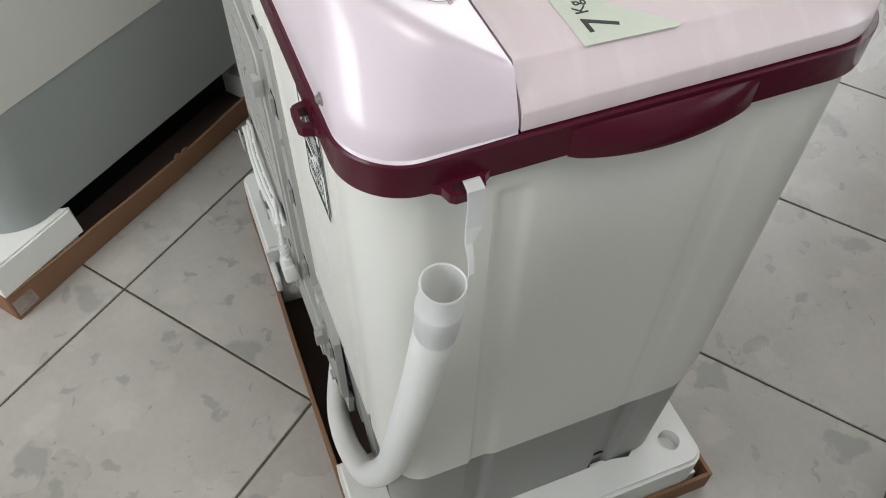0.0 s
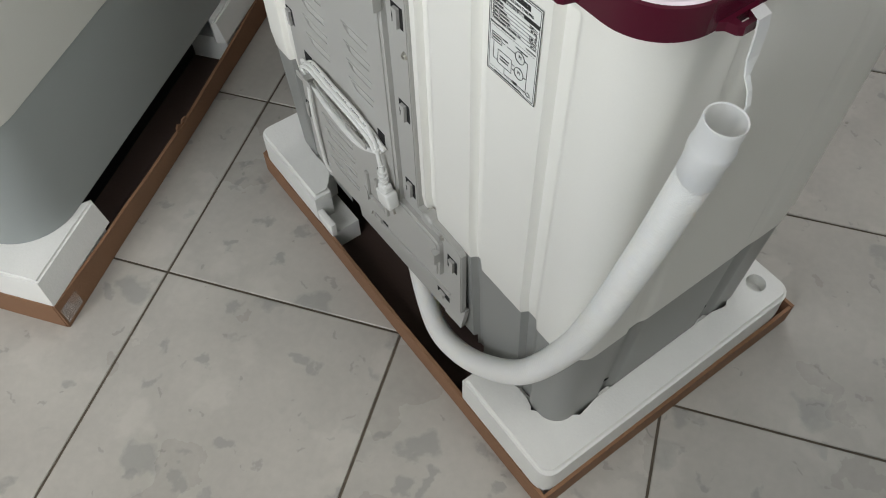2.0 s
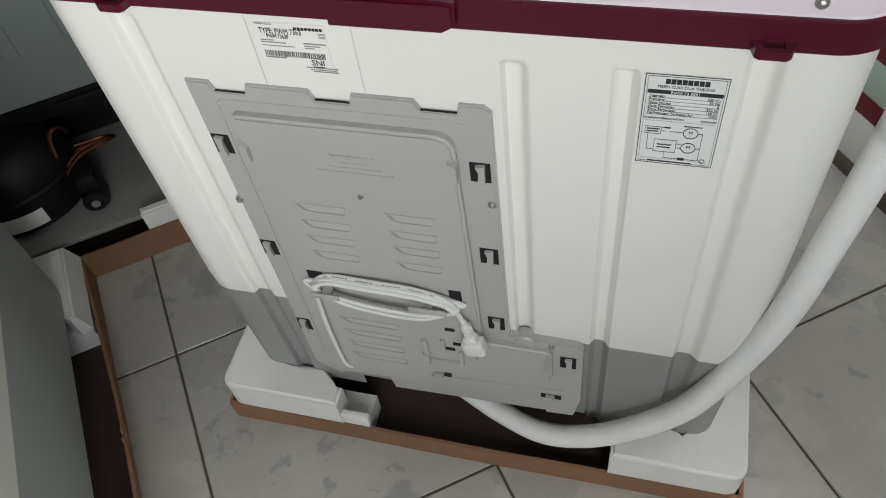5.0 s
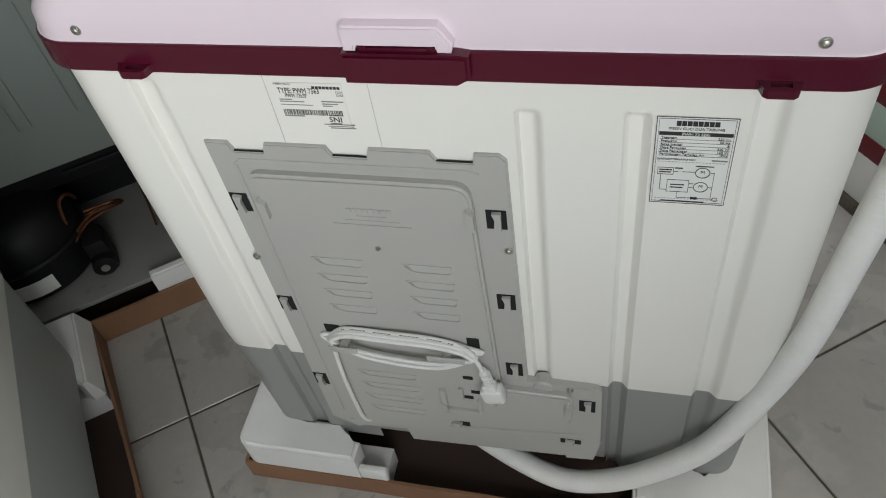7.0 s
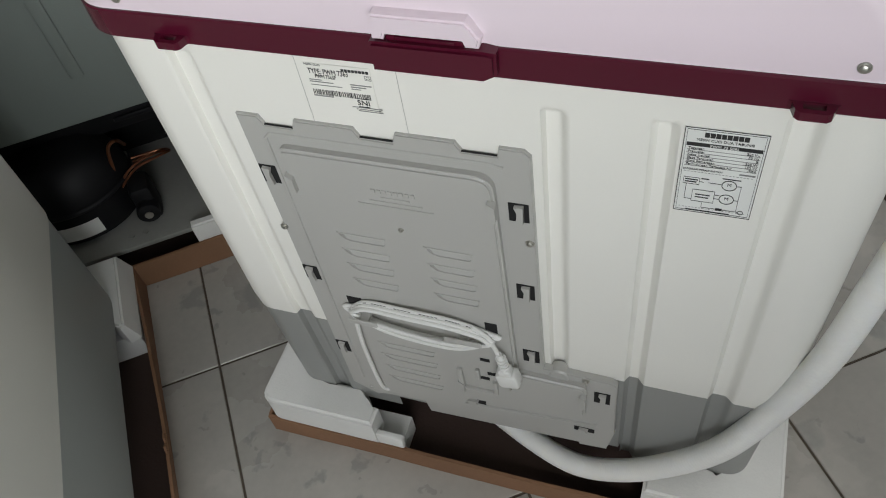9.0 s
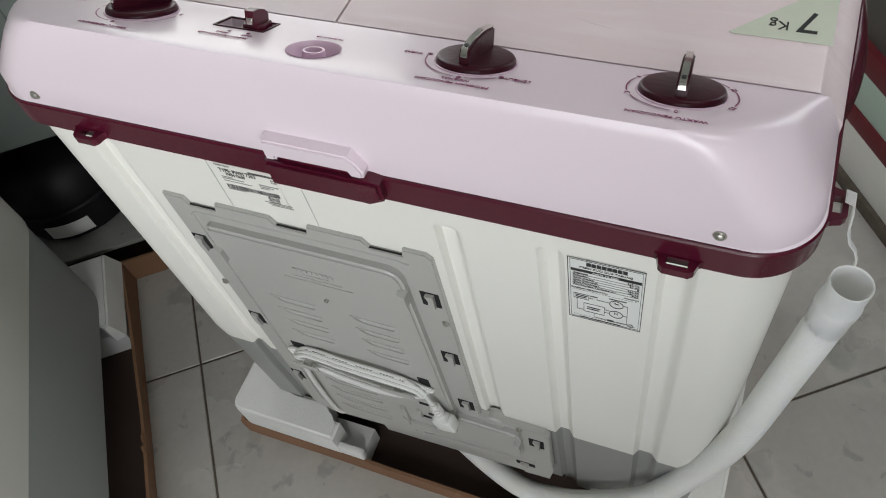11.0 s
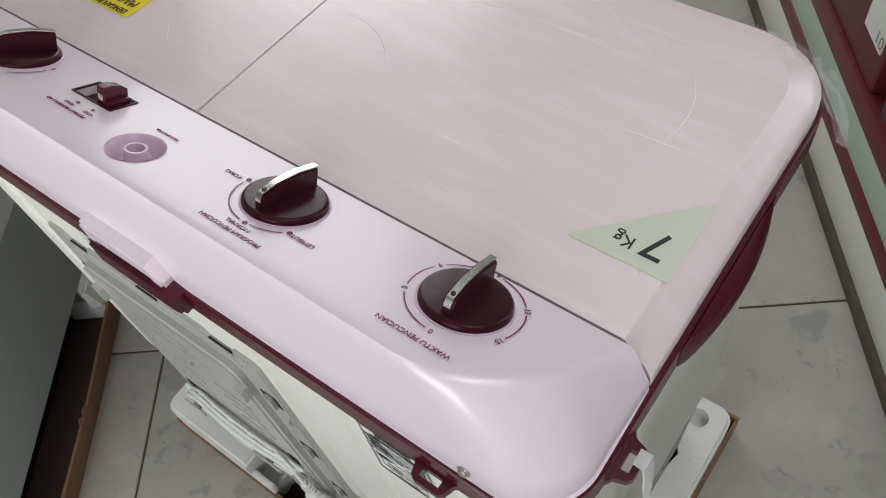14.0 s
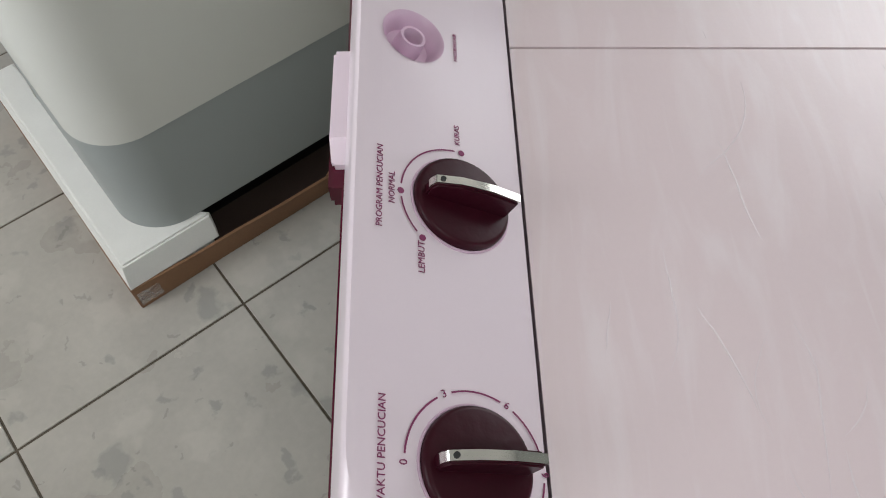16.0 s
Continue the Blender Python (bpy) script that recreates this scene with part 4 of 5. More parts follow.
for k, (what, much) in enumerate((("Tegangan", "220 V~"), ("Frekuensi", "50 Hz"), ("Kelas Insulasi", "B"), ("Daya Pencucian", "220 W"), ("Daya Pemerasan", "130 W"), ("Perlindungan Terhadap Air", "IPX4"))):
    z = 0.8062 - 0.0040 * k
    lettering("label_word", what, 0.0036, upright(0.2145, z - 0.0004), BLACKINK, rating, "LEFT")
    lettering("label_word", much, 0.0036, upright(0.2738, z - 0.0004), BLACKINK, rating, "RIGHT")
    rows_ += [(0.2135, 0.2745, z - 0.0024, z - 0.0021)]
rows_ += [(0.2610, 0.2745, 0.7788, 0.7804)]
rows_ += [(0.2140 + 0.003 * k, 0.2158 + 0.003 * k, z, z + 0.0003) for k in range(20) for z in (0.7762, 0.7282)]
tagged(marks("small_print", rows_, GREYINK, rating), kind="stuff")
lettering("label_word", "DIAGRAM PERKAWATAN", 0.0030, upright(0.2125, 0.7796), BLACKINK, rating, "LEFT")
wires = []


def frame_box(x0, x1, z0, z1, w=0.0004):
    return [(x0, x1, z0, z0 + w), (x0, x1, z1 - w, z1), (x0, x0 + w, z0, z1), (x1 - w, x1, z0, z1)]


wires += frame_box(0.2145, 0.2290, 0.7600, 0.7690) + frame_box(0.2240, 0.2440, 0.7375, 0.7535)
wires += [(0.2175, 0.2180, 0.7400, 0.7600), (0.2175, 0.2240, 0.7398, 0.7402), (0.2290, 0.2330, 0.7640, 0.7644), (0.2365, 0.2480, 0.7640, 0.7644), (0.2440, 0.2480, 0.7440, 0.7444), (0.2440, 0.2480, 0.7490, 0.7494), (0.2615, 0.2650, 0.7640, 0.7644), (0.2650, 0.2654, 0.7300, 0.7644), (0.2615, 0.2654, 0.7450, 0.7454), (0.2340, 0.2344, 0.7300, 0.7375), (0.2340, 0.2665, 0.7298, 0.7302), (0.2470, 0.2530, 0.7285, 0.7315)]
wires += [(0.2160, 0.2275, 0.7655, 0.7667), (0.2160, 0.2265, 0.7625, 0.7637), (0.2270, 0.2400, 0.7465, 0.7477), (0.2270, 0.2390, 0.7430, 0.7442), (0.2300, 0.2370, 0.7680, 0.7692), (0.2480, 0.2640, 0.7715, 0.7725), (0.2200, 0.2600, 0.7248, 0.7257)]
tagged(marks("wiring_diagram", wires, BLACKINK, rating), kind="stuff")
for z in (0.7640, 0.7455):
    bm = bmesh.new()
    lathe(bm, [(0.0066, 0.0), (0.0066, 0.0004), (0.0060, 0.0004), (0.0060, 0.0)], upright(0.2548, z), 28, close=False)
    part("motor_sign", bm, BLACKINK, rating)
    lettering("label_word", "M", 0.0052, upright(0.2548, z + 0.0006), BLACKINK, rating)
bm = bmesh.new()
lathe(bm, [(0.0026, 0.0), (0.0026, 0.0004), (0.0021, 0.0004), (0.0021, 0.0)], upright(0.2692, 0.7300), 20, close=False)
part("plug_sign", bm, BLACKINK, rating)

typ = sheet("type_label", -0.147, -0.078, 0.800, 0.854, SHELL, washer, label="pale printed type label with a barcode")
lettering("label_word", "MESIN CUCI", 0.0032, upright(-0.1375, 0.8525), GREYINK, typ)
lettering("label_word", "TYPE: PWM 7363", 0.0088, upright(-0.1225, 0.8445), BLACKINK, typ, width=0.66)
lettering("label_word", "PWM 7363P", 0.0066, upright(-0.1265, 0.8385), BLACKINK, typ, width=0.66)
marks("maker_mark", [(-0.1080 + 0.0036 * k, -0.1052 + 0.0036 * k, 0.8475, 0.8505) for k in range(8)], BLACKINK, typ)
marks("double_square", frame_box(-0.0850, -0.0785, 0.8395, 0.8450) + frame_box(-0.0836, -0.0799, 0.8408, 0.8437), GREYINK, typ)
marks("small_print", [(-0.145, -0.132, 0.8333, 0.8343), (-0.145, -0.120, 0.8308, 0.8318), (-0.145, -0.112, 0.8270, 0.8277), (-0.102, -0.080, 0.8318, 0.8330), (-0.102, -0.086, 0.8290, 0.8300), (-0.102, -0.092, 0.8265, 0.8274), (-0.145, -0.124, 0.8128, 0.8142), (-0.106, -0.074, 0.8035, 0.8044), (-0.102, -0.076, 0.8012, 0.8020), (-0.100, -0.074, 0.7990, 0.7998)], GREYINK, typ)
random.seed(4)
bars, x = [], -0.1445
while x < -0.083:
    w = random.choice((0.0006, 0.0009, 0.0014))
    bars.append((x, x + w, 0.8150, 0.8215))
    x += w + random.choice((0.0006, 0.0009, 0.0013))
marks("barcode", bars, BLACKINK, typ)
lettering("label_word", "SNI", 0.0092, upright(-0.0925, 0.8100), BLACKINK, typ)
marks("sign_rule", [(-0.0985, -0.087, 0.8150, 0.8157), (-0.0985, -0.087, 0.8048, 0.8055)], BLACKINK, typ)
# edges of the clear tape over the type label
for x, z in ((-0.1555, 0.865), (-0.0520, 0.862)):
    marks("tape_edge", [(x, x + 0.0003, 0.776, z)], PANEL, washer, -0.0006)

# ---- stickers on the lids ----
def on_lid(x, y, lift=0.0004):
    return Matrix.Translation((x, y, lid_top(y) + lift)) @ pose(0, 0, 0, -math.degrees(math.atan(0.038)), 0, 0) @ pose(0, 0, 0, 0, 0, 180)


def patch(name, pts, mat, parent, base, z=0.0, label=""):
    bm = bmesh.new()
    prism(bm, pts, z, z + 0.0003, base)
    return part(name, bm, mat, parent, label, smooth=False)


base7 = on_lid(0.345, 0.20)
kg = patch("capacity_sticker", [(-0.033, 0.024), (-0.034, 0.028), (0.043, 0.028), (0.046, 0.026), (0.043, 0.0235), (-0.028, -0.049), (-0.031, -0.050), (-0.033, -0.047)], PALEGREEN, washer, base7, label="pale green triangular capacity sticker")
lettering("sticker_word", "7", 0.037, base7 @ pose(-0.013, 0.003, 0.0005), BLACKINK, kg)
lettering("sticker_word", "Kg", 0.015, base7 @ pose(0.009, 0.011, 0.0005), BLACKINK, kg)
basey = on_lid(-0.292, 0.2035)
yel = patch("promotion_sticker", [(-0.100, -0.022), (-0.094, 0.031), (-0.020, 0.031), (-0.015, 0.026), (0.098, 0.026), (0.105, 0.022), (0.101, -0.020), (0.020, -0.020), (0.010, -0.004), (-0.004, -0.0045)], YELLOW, washer, basey, label="yellow and black promotional sticker")
patch("black_field", [(-0.0985, -0.024), (-0.094, 0.0005), (-0.012, -0.0015), (0.004, -0.006), (0.014, -0.018), (0.020, -0.0205), (0.099, -0.0205), (0.096, -0.031), (0.026, -0.031), (0.020, -0.024)], BLACKINK, yel, basey, 0.0003)
patch("black_rule", [(-0.015, 0.026), (-0.018, 0.0295), (0.099, 0.0290), (0.101, 0.026)], BLACKINK, yel, basey, 0.0002)
patch("yellow_corner", [(-0.0965, -0.0225), (-0.0935, -0.001), (-0.078, -0.001), (-0.078, -0.022)], YELLOW, yel, basey, 0.0006)


def sticker_word(text, size, x, y, mat, align="LEFT", shear=0.25, width=1.0):
    m = basey @ pose(x, y, 0.0009) @ Matrix(((1, shear, 0, 0), (0, 1, 0, 0), (0, 0, 1, 0), (0, 0, 0, 1)))
    lettering("sticker_word", text, size, m, mat, yel, align, width=width)


sticker_word("DENGAN PAKAI", 0.0098, -0.088, 0.0255, BLACKINK, width=0.8)
sticker_word("MAGIC GEAR", 0.0135, -0.090, 0.0125, BLACKINK, width=0.86)
sticker_word("BISA", 0.0085, -0.022, 0.0105, BLACKINK)
sticker_word("HEMAT", 0.0150, 0.000, 0.0155, BLACKINK, width=0.85)
sticker_word("LISTRIK", 0.0150, 0.000, 0.0005, BLACKINK, width=0.85)
sticker_word("30%", 0.0215, 0.050, 0.0055, PAPER, width=0.95)
sticker_word("TAHUN", 0.0070, -0.075, -0.0045, PAPER)
sticker_word("GARANSI", 0.0105, -0.075, -0.0120, PAPER, width=0.9)
sticker_word("MOTOR & KOMPONEN LAINNYA", 0.0042, -0.074, -0.0195, PAPER)
sticker_word("3", 0.0230, -0.093, -0.0115, BLACKINK, shear=0.1)

# ---- drain hose ----
HOSE_AT = [(-0.05, 0.06, 0.085), (0.04, 0.02, 0.075), (0.115, -0.006, 0.078), (0.18, -0.014, 0.105), (0.246, -0.014, 0.158), (0.320, -0.008, 0.25), (0.371, 0.008, 0.372), (0.400, 0.015, 0.49), (0.417, 0.029, 0.61), (0.428, 0.038, 0.70), (0.434, 0.043, 0.755)]
path = smooth_path(HOSE_AT, 96)
bm = bmesh.new()
tube(bm, path, lambda i: 0.0178 + 0.00022 * math.cos(i * math.pi * 0.5), 20)
hose = part("drain_hose", bm, HOSE, washer, "white ribbed plastic drain hose")
up = (Vector((0.4385, 0.0455, 0.808)) - Vector((0.4335, 0.0425, 0.745))).normalized()
bm = bmesh.new()
stem = Vector((0.4335, 0.0425, 0.745))
m = Matrix.Translation(stem) @ up.to_track_quat("Z", "Y").to_matrix().to_4x4()
lathe(bm, [(0.0178, -0.006), (0.0183, 0.0), (0.0184, 0.022), (0.0194, 0.026), (0.0196, 0.034), (0.0194, 0.037), (0.0181, 0.039), (0.0181, 0.062), (0.0184, 0.0645), (0.0178, 0.066), (0.0166, 0.065), (0.0162, 0.050), (0.0158, 0.0)], m, 36, close=False)
part("hose_collar", bm, HOSE, hose)
bm = bmesh.new()
strap = [(0.4125, 0.0755, 0.884), (0.4195, 0.0765, 0.880), (0.4215, 0.0765, 0.868), (0.4235, 0.0745, 0.846), (0.4275, 0.0690, 0.834), (0.4345, 0.0685, 0.824), (0.4385, 0.0675, 0.812), (0.4385, 0.0672, 0.797)]
wide = (0.0065, 0.0068, 0.0068, 0.0068, 0.0028, 0.0024, 0.0024, 0.0040)
rows = []
for (x, y, z), w in zip(strap, wide):
    rows.append([bm.verts.new((x + o, y + sgn * w, z)) for sgn, o in ((-1, 0), (1, 0), (1, 0.0016), (-1, 0.0016))])
for a, b in zip(rows, rows[1:]):
    for k in range(4):
        bm.faces.new((a[k], a[(k + 1) % 4], b[(k + 1) % 4], b[k]))
bm.faces.new(rows[0]), bm.faces.new(rows[-1])
part("hose_strap", bm, HOSE, hose, smooth=False)

# fine raised creases of the film that covers the lids
random.seed(21)
bm = bmesh.new()
for k in range(24):
    x, y = random.uniform(-0.33, 0.345), random.uniform(0.15, 0.425)
    a, n = random.gauss(0.05, 0.30), random.randint(5, 9)
    step, wide = random.uniform(0.004, 0.013), random.uniform(0.0003, 0.0008)
    rows = []
    for i in range(n + 1):
        w = wide * math.sin(math.pi * (0.04 + 0.92 * i / n))
        c, d = math.cos(a), math.sin(a)
        z = lid_top(y) + 0.00005
        rows.append([bm.verts.new(p) for p in ((x + d * w, y - c * w, z), (x, y, z + w * 0.45), (x - d * w, y + c * w, z))])
        x, y, a = x + c * step, min(0.43, max(0.14, y + d * step)), a + random.gauss(0, 0.13)
        if x > 0.36 or abs(x - SEAM) < 0.008:
            break
    for p, q in zip(rows, rows[1:]):
        bm.faces.new((p[0], q[0], q[1], p[1])), bm.faces.new((p[1], q[1], q[2], p[2]))
# one long crease bends round the wash lid
rows = []
for i in range(19):
    a, w = radians(58 - 4.4 * i), 0.0007 * math.sin(math.pi * (0.03 + 0.94 * i / 18))
    crease_y = 0.315 + 0.085 * math.sin(a)
    rows.append([bm.verts.new((0.235 + (0.085 + o * w) * math.cos(a), 0.315 + (0.085 + o * w) * math.sin(a), lid_top(crease_y) + 0.00005 + h * w)) for o, h in ((-1, 0), (0, 0.45), (1, 0))])
for p, q in zip(rows, rows[1:]):
    bm.faces.new((p[0], q[0], q[1], p[1])), bm.faces.new((p[1], q[1], q[2], p[2]))
creases = part("film_crease", bm, CREASE, washer, "fine whitish creases of the clear film")
tagged(creases, "fine whitish creases of the clear film", kind="stuff")

# crumpled clear film hanging over the front corner of the lid
random.seed(9)
bm = bmesh.new()
rows = []
for i in range(9):
    row = []
    for j in range(7):
        a, b = i / 8, j / 6
        x = 0.335 + 0.098 * a - 0.02 * b
        y = 0.432 - 0.060 * a * a + 0.060 * b * (0.5 + 0.5 * a)
        z = 0.932 - 0.022 * a - 0.015 * b
        row.append(bm.verts.new((x + random.uniform(-0.004, 0.004), y + random.uniform(-0.004, 0.004), z + random.uniform(-0.011, 0.011))))
    rows.append(row)
for a, b in zip(rows, rows[1:]):
    for k in range(6):
        bm.faces.new((a[k], a[k + 1], b[k + 1], b[k]))
part("protective_film", bm, FILM, washer, "crumpled clear plastic film", smooth=False)


# ---- cardboard trays and foam ----
def tray(name, m, length, depth, height, label, bulge=0.0):
    """A shallow open carton base; m: its near corner, x along, y inwards."""
    at = m.translation
    t = thing(name, at, label, "cardboard tray", "cardboard trays")
    th = 0.006

    def wall(lo, hi, wob):
        bm = bmesh.new()
        box(bm, lo, hi)
        bmesh.ops.subdivide_edges(bm, edges=[e for e in bm.edges if e.calc_length() > 0.2], cuts=24)
        for v in bm.verts:
            if v.co.z > height * 0.5:
                v.co.z += 0.003 * noise.noise(Vector((v.co.x * 9 + wob, v.co.y * 9, 0.3)))
            k = 0.003 * noise.noise(Vector((v.co.x * 5, v.co.y * 5 + wob, 1.3)))
            v.co.x, v.co.y = v.co.x + k * 0.6, v.co.y + k * 0.6
            if wob == 0:
                v.co.y -= bulge * math.sin(math.pi * min(1, max(0, v.co.x / length))) * v.co.z / height
        bmesh.ops.transform(bm, matrix=m, verts=bm.verts)
        part("side_wall", bm, CARD, t)

    wall((0, 0, 0.001), (length, th, height), 0)
    wall((0, depth - th, 0.001), (length, depth, height), 3)
    wall((0, th, 0.001), (th, depth - th, height), 5)
    wall((length - th, th, 0.001), (length, depth - th, height), 7)
    # the bottom's dark tone paints in the tray's inner shade
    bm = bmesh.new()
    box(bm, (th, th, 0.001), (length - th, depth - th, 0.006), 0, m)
    part("bottom", bm, CARDSHADE, t, "cardboard bottom, darkened in its colour for shade")
    return t


tray("cardboard_tray", pose(-0.432, -0.042, 0), 0.866, 0.567, 0.052, "shallow brown cardboard tray under the washing machine")


def foam_block(name, pts, z0, z1, label, m=None, bevel=0.006):
    bm = bmesh.new()
    prism(bm, pts, z0, z1)
    bmesh.ops.bevel(bm, geom=[e for e in bm.edges if all(v.co.z > z1 - 1e-4 for v in e.verts)], offset=bevel, segments=3, affect="EDGES")
    if m is not None:
        bmesh.ops.transform(bm, matrix=m, verts=bm.verts)
    return alone(name, bm, FOAM, label, "packing foam", "packing foam")


def quarter(cx, cy, r, a0, a1, n=8):
    return [(cx + r * math.cos(radians(a0 + (a1 - a0) * k / n)), cy + r * math.sin(radians(a0 + (a1 - a0) * k / n))) for k in range(n + 1)]


IX, IY0, IY1 = 0.381, 0.012, 0.440  # the pocket for the base
c_shape = [(0.228, -0.040)] + quarter(0.405, -0.017, 0.023, -90, 0, 4) + quarter(0.402, 0.472, 0.026, 0, 90, 4) + quarter(-0.402, 0.472, 0.026, 90, 180, 4) + quarter(-0.405, -0.017, 0.023, 180, 270, 4)
c_shape += [(-0.217, -0.040), (-0.217, -0.006), (-0.238, -0.004), (-0.250, 0.004), (-0.252, 0.024), (-0.318, 0.022)]
c_shape += quarter(-IX + 0.055, IY0 + 0.055, 0.055, 265, 180) + [(-IX, 0.106), (-IX + 0.012, 0.114), (-IX + 0.012, 0.134), (-IX, 0.142), (-IX, 0.318), (-IX + 0.012, 0.326), (-IX + 0.012, 0.346), (-IX, 0.354)]
c_shape += quarter(-IX + 0.055, IY1 - 0.055, 0.055, 180, 90) + quarter(IX - 0.055, IY1 - 0.055, 0.055, 90, 0)
c_shape += [(IX, 0.354), (IX - 0.012, 0.346), (IX - 0.012, 0.326), (IX, 0.318), (IX, 0.142), (IX - 0.012, 0.134), (IX - 0.012, 0.114), (IX, 0.106)]
c_shape += quarter(IX - 0.055, IY0 + 0.055, 0.055, 0, -85) + [(0.322, 0.010), (0.312, 0.026), (0.228, 0.024)]
foam = foam_block("packing_foam", c_shape, 0.0535, 0.121, "white moulded polystyrene foam base around the washing machine")
pit = bmesh.new()
lathe(pit, [(0.017, 0.095), (0.017, 0.14)], pose(0.380, 0.458, 0), 24)
cut(foam, [pit])
bm = bmesh.new()
prism(bm, [(0.235, -0.033), (0.422, -0.033), (0.422, 0.50), (-0.422, 0.50), (-0.422, -0.033), (-0.175, -0.033), (-0.175, 0.02), (-0.386, 0.02), (-0.386, 0.445), (0.386, 0.445), (0.386, 0.02), (0.235, 0.02)], 0.0065, 0.0535)
box(bm, (-0.2165, -0.040, 0.0535), (-0.168, -0.028, 0.086), 0.003)
foot = part("foam_foot", bm, FOAM, None)
foot.parent = foam

# ---- the chest freezer with its own tray ----
FREEZ = Matrix(((-0.606, -0.795, 0, -0.320), (0.795, -0.606, 0, -0.510), (0, 0, 1, 0), (0, 0, 0, 1)))
FLEN, FDEP = 0.889, 0.62
freezer_tray = tray("cardboard_tray", FREEZ, FLEN, FDEP, 0.070, "shallow brown cardboard tray under the grey freezer", 0.016)
freezer = thing("chest_freezer", FREEZ @ Vector((0.44, 0.31, 0.07)), "two-tone grey enamelled chest freezer with rounded corners, standing in foam", "freezer")
FU0, FU1, FW0, FW1 = 0.060, 0.850, 0.027, 0.575
bm = bmesh.new()
prism(bm, rounded(FU0 + 0.003, FU1 - 0.003, FW0 + 0.003, FW1 - 0.003, 0.10, 12), 0.129, 0.380, FREEZ)
part("lower_body", bm, FREEZERLOW, freezer, "mid grey embossed enamel lower body")
# black block added under the body; its colour gives the gap's shade
bm = bmesh.new()
box(bm, (0.13, 0.10, 0.0065), (0.76, 0.50, 0.129), 0.004, FREEZ)
part("gap_block", bm, BLACK, freezer, "added black block that darkens the gap below the body")
bm = bmesh.new()
prism(bm, rounded(FU0, FU1, FW0, FW1, 0.10, 12), 0.378, 0.80, FREEZ)
part("upper_body", bm, FREEZERTOP, freezer, "pale grey enamel upper body")
bm = bmesh.new()
prism(bm, rounded(FU0 - 0.008, FU1 + 0.008, FW0 - 0.008, FW1 + 0.008, 0.10, 12), 0.804, 0.86, FREEZ)
bmesh.ops.bevel(bm, geom=[e for e in bm.edges if abs(e.verts[0].co.z - e.verts[1].co.z) < 1e-5], offset=0.012, segments=3, affect="EDGES")
part("lid", bm, FREEZERTOP, freezer)


def end_foam(flip):
    """An end cap of foam: across the whole depth, with a thick toe at each corner."""
    pts = [(0.001, 0.001), (0.190, 0.001), (0.196, 0.022), (0.180, 0.038)]
    pts += quarter(0.160, 0.140, 0.094, 262, 180, 8)
    pts += [(0.066, 0.45), (0.058, 0.50), (0.066, 0.56), (0.066, FDEP - 0.001), (0.001, FDEP - 0.001)]
    bm = bmesh.new()
    prism(bm, pts, 0.0715, 0.128)
    for v in bm.verts:
        if v.co.z > 0.1:
            if v.co.y < 0.01:
                v.co.y += 0.014
            if v.co.x < 0.01:
                v.co.x += 0.010
    bmesh.ops.bevel(bm, geom=[e for e in bm.edges if all(v.co.z > 0.12 for v in e.verts)], offset=0.004, segments=2, affect="EDGES")
    low = bmesh.new()
    prism(low, [(0.008, 0.008), (0.18, 0.008), (0.18, 0.12), (0.06, 0.12), (0.06, FDEP - 0.008), (0.008, FDEP - 0.008)], 0.0065, 0.0715)
    m = FREEZ @ (Matrix.Translation((FLEN, 0, 0)) @ Matrix.Diagonal((-1, 1, 1, 1)) if flip else Matrix())
    for b in (bm, low):
        bmesh.ops.transform(b, matrix=m, verts=b.verts)
    cap = alone("foam_end_cap", bm, FOAM, "white polystyrene foam end cap holding the freezer's corner", "packing foam", "packing foam")
    part("foam_foot", low, FOAM, cap)


end_foam(False), end_foam(True)
# a torn tab stands up from the long side of the freezer's tray
bm = bmesh.new()
prism(bm, [(0.430, 0.058), (0.472, 0.058), (0.470, 0.076), (0.458, 0.079), (0.452, 0.072), (0.440, 0.082), (0.433, 0.076)], 0.0, 0.0035, FREEZ @ pose(0, -0.012, 0, 90, 0, 0))
part("torn_tab", bm, CARD, freezer_tray, smooth=False)
bm = bmesh.new()
box(bm, (0.004, -0.0016, 0.012), (0.050, -0.0008, 0.052), 0, FREEZ)
part("clear_tape", bm, FILM, freezer_tray, "strip of clear tape", smooth=False)

# ---- the refrigerator, its back turned this way ----
FR = Matrix(((0.8, -0.6, 0, -0.863), (0.6, 0.8, 0, 0.192), (0, 0, 1, 0), (0, 0, 0, 1)))
fridge = thing("refrigerator", FR @ Vector((0, 0.3, 0.07)), "grey green refrigerator seen from behind with its compressor open", "refrigerator")
tray("cardboard_tray", FR @ pose(-0.42, 0, 0), 0.755, 0.66, 0.070, "shallow brown cardboard tray under the refrigerator")
U0, U1 = -0.36, 0.30
bm = bmesh.new()
box(bm, (U0, 0.06, 0.402), (U1, 0.62, 1.60), 0.012, FR)
part("cabinet", bm, FRIDGEBACK, fridge)
for x in (-0.20, -0.12, 0.10, 0.20):
    bm = bmesh.new()
    box(bm, (x - 0.012, 0.055, 0.50), (x + 0.012, 0.064, 1.5), 0.004, FR)
    part("pressed_rib", bm, FRIDGEBACK, fridge)
bm = bmesh.new()
box(bm, (U0, 0.06, 0.095), (U0 + 0.02, 0.62, 0.402), 0, FR)
box(bm, (U1 - 0.02, 0.06, 0.095), (U1, 0.62, 0.402), 0, FR)
box(bm, (U0 + 0.02, 0.34, 0.095), (U1 - 0.02, 0.36, 0.402), 0, FR)
part("compartment_wall", bm, BLACK, fridge)
bm = bmesh.new()
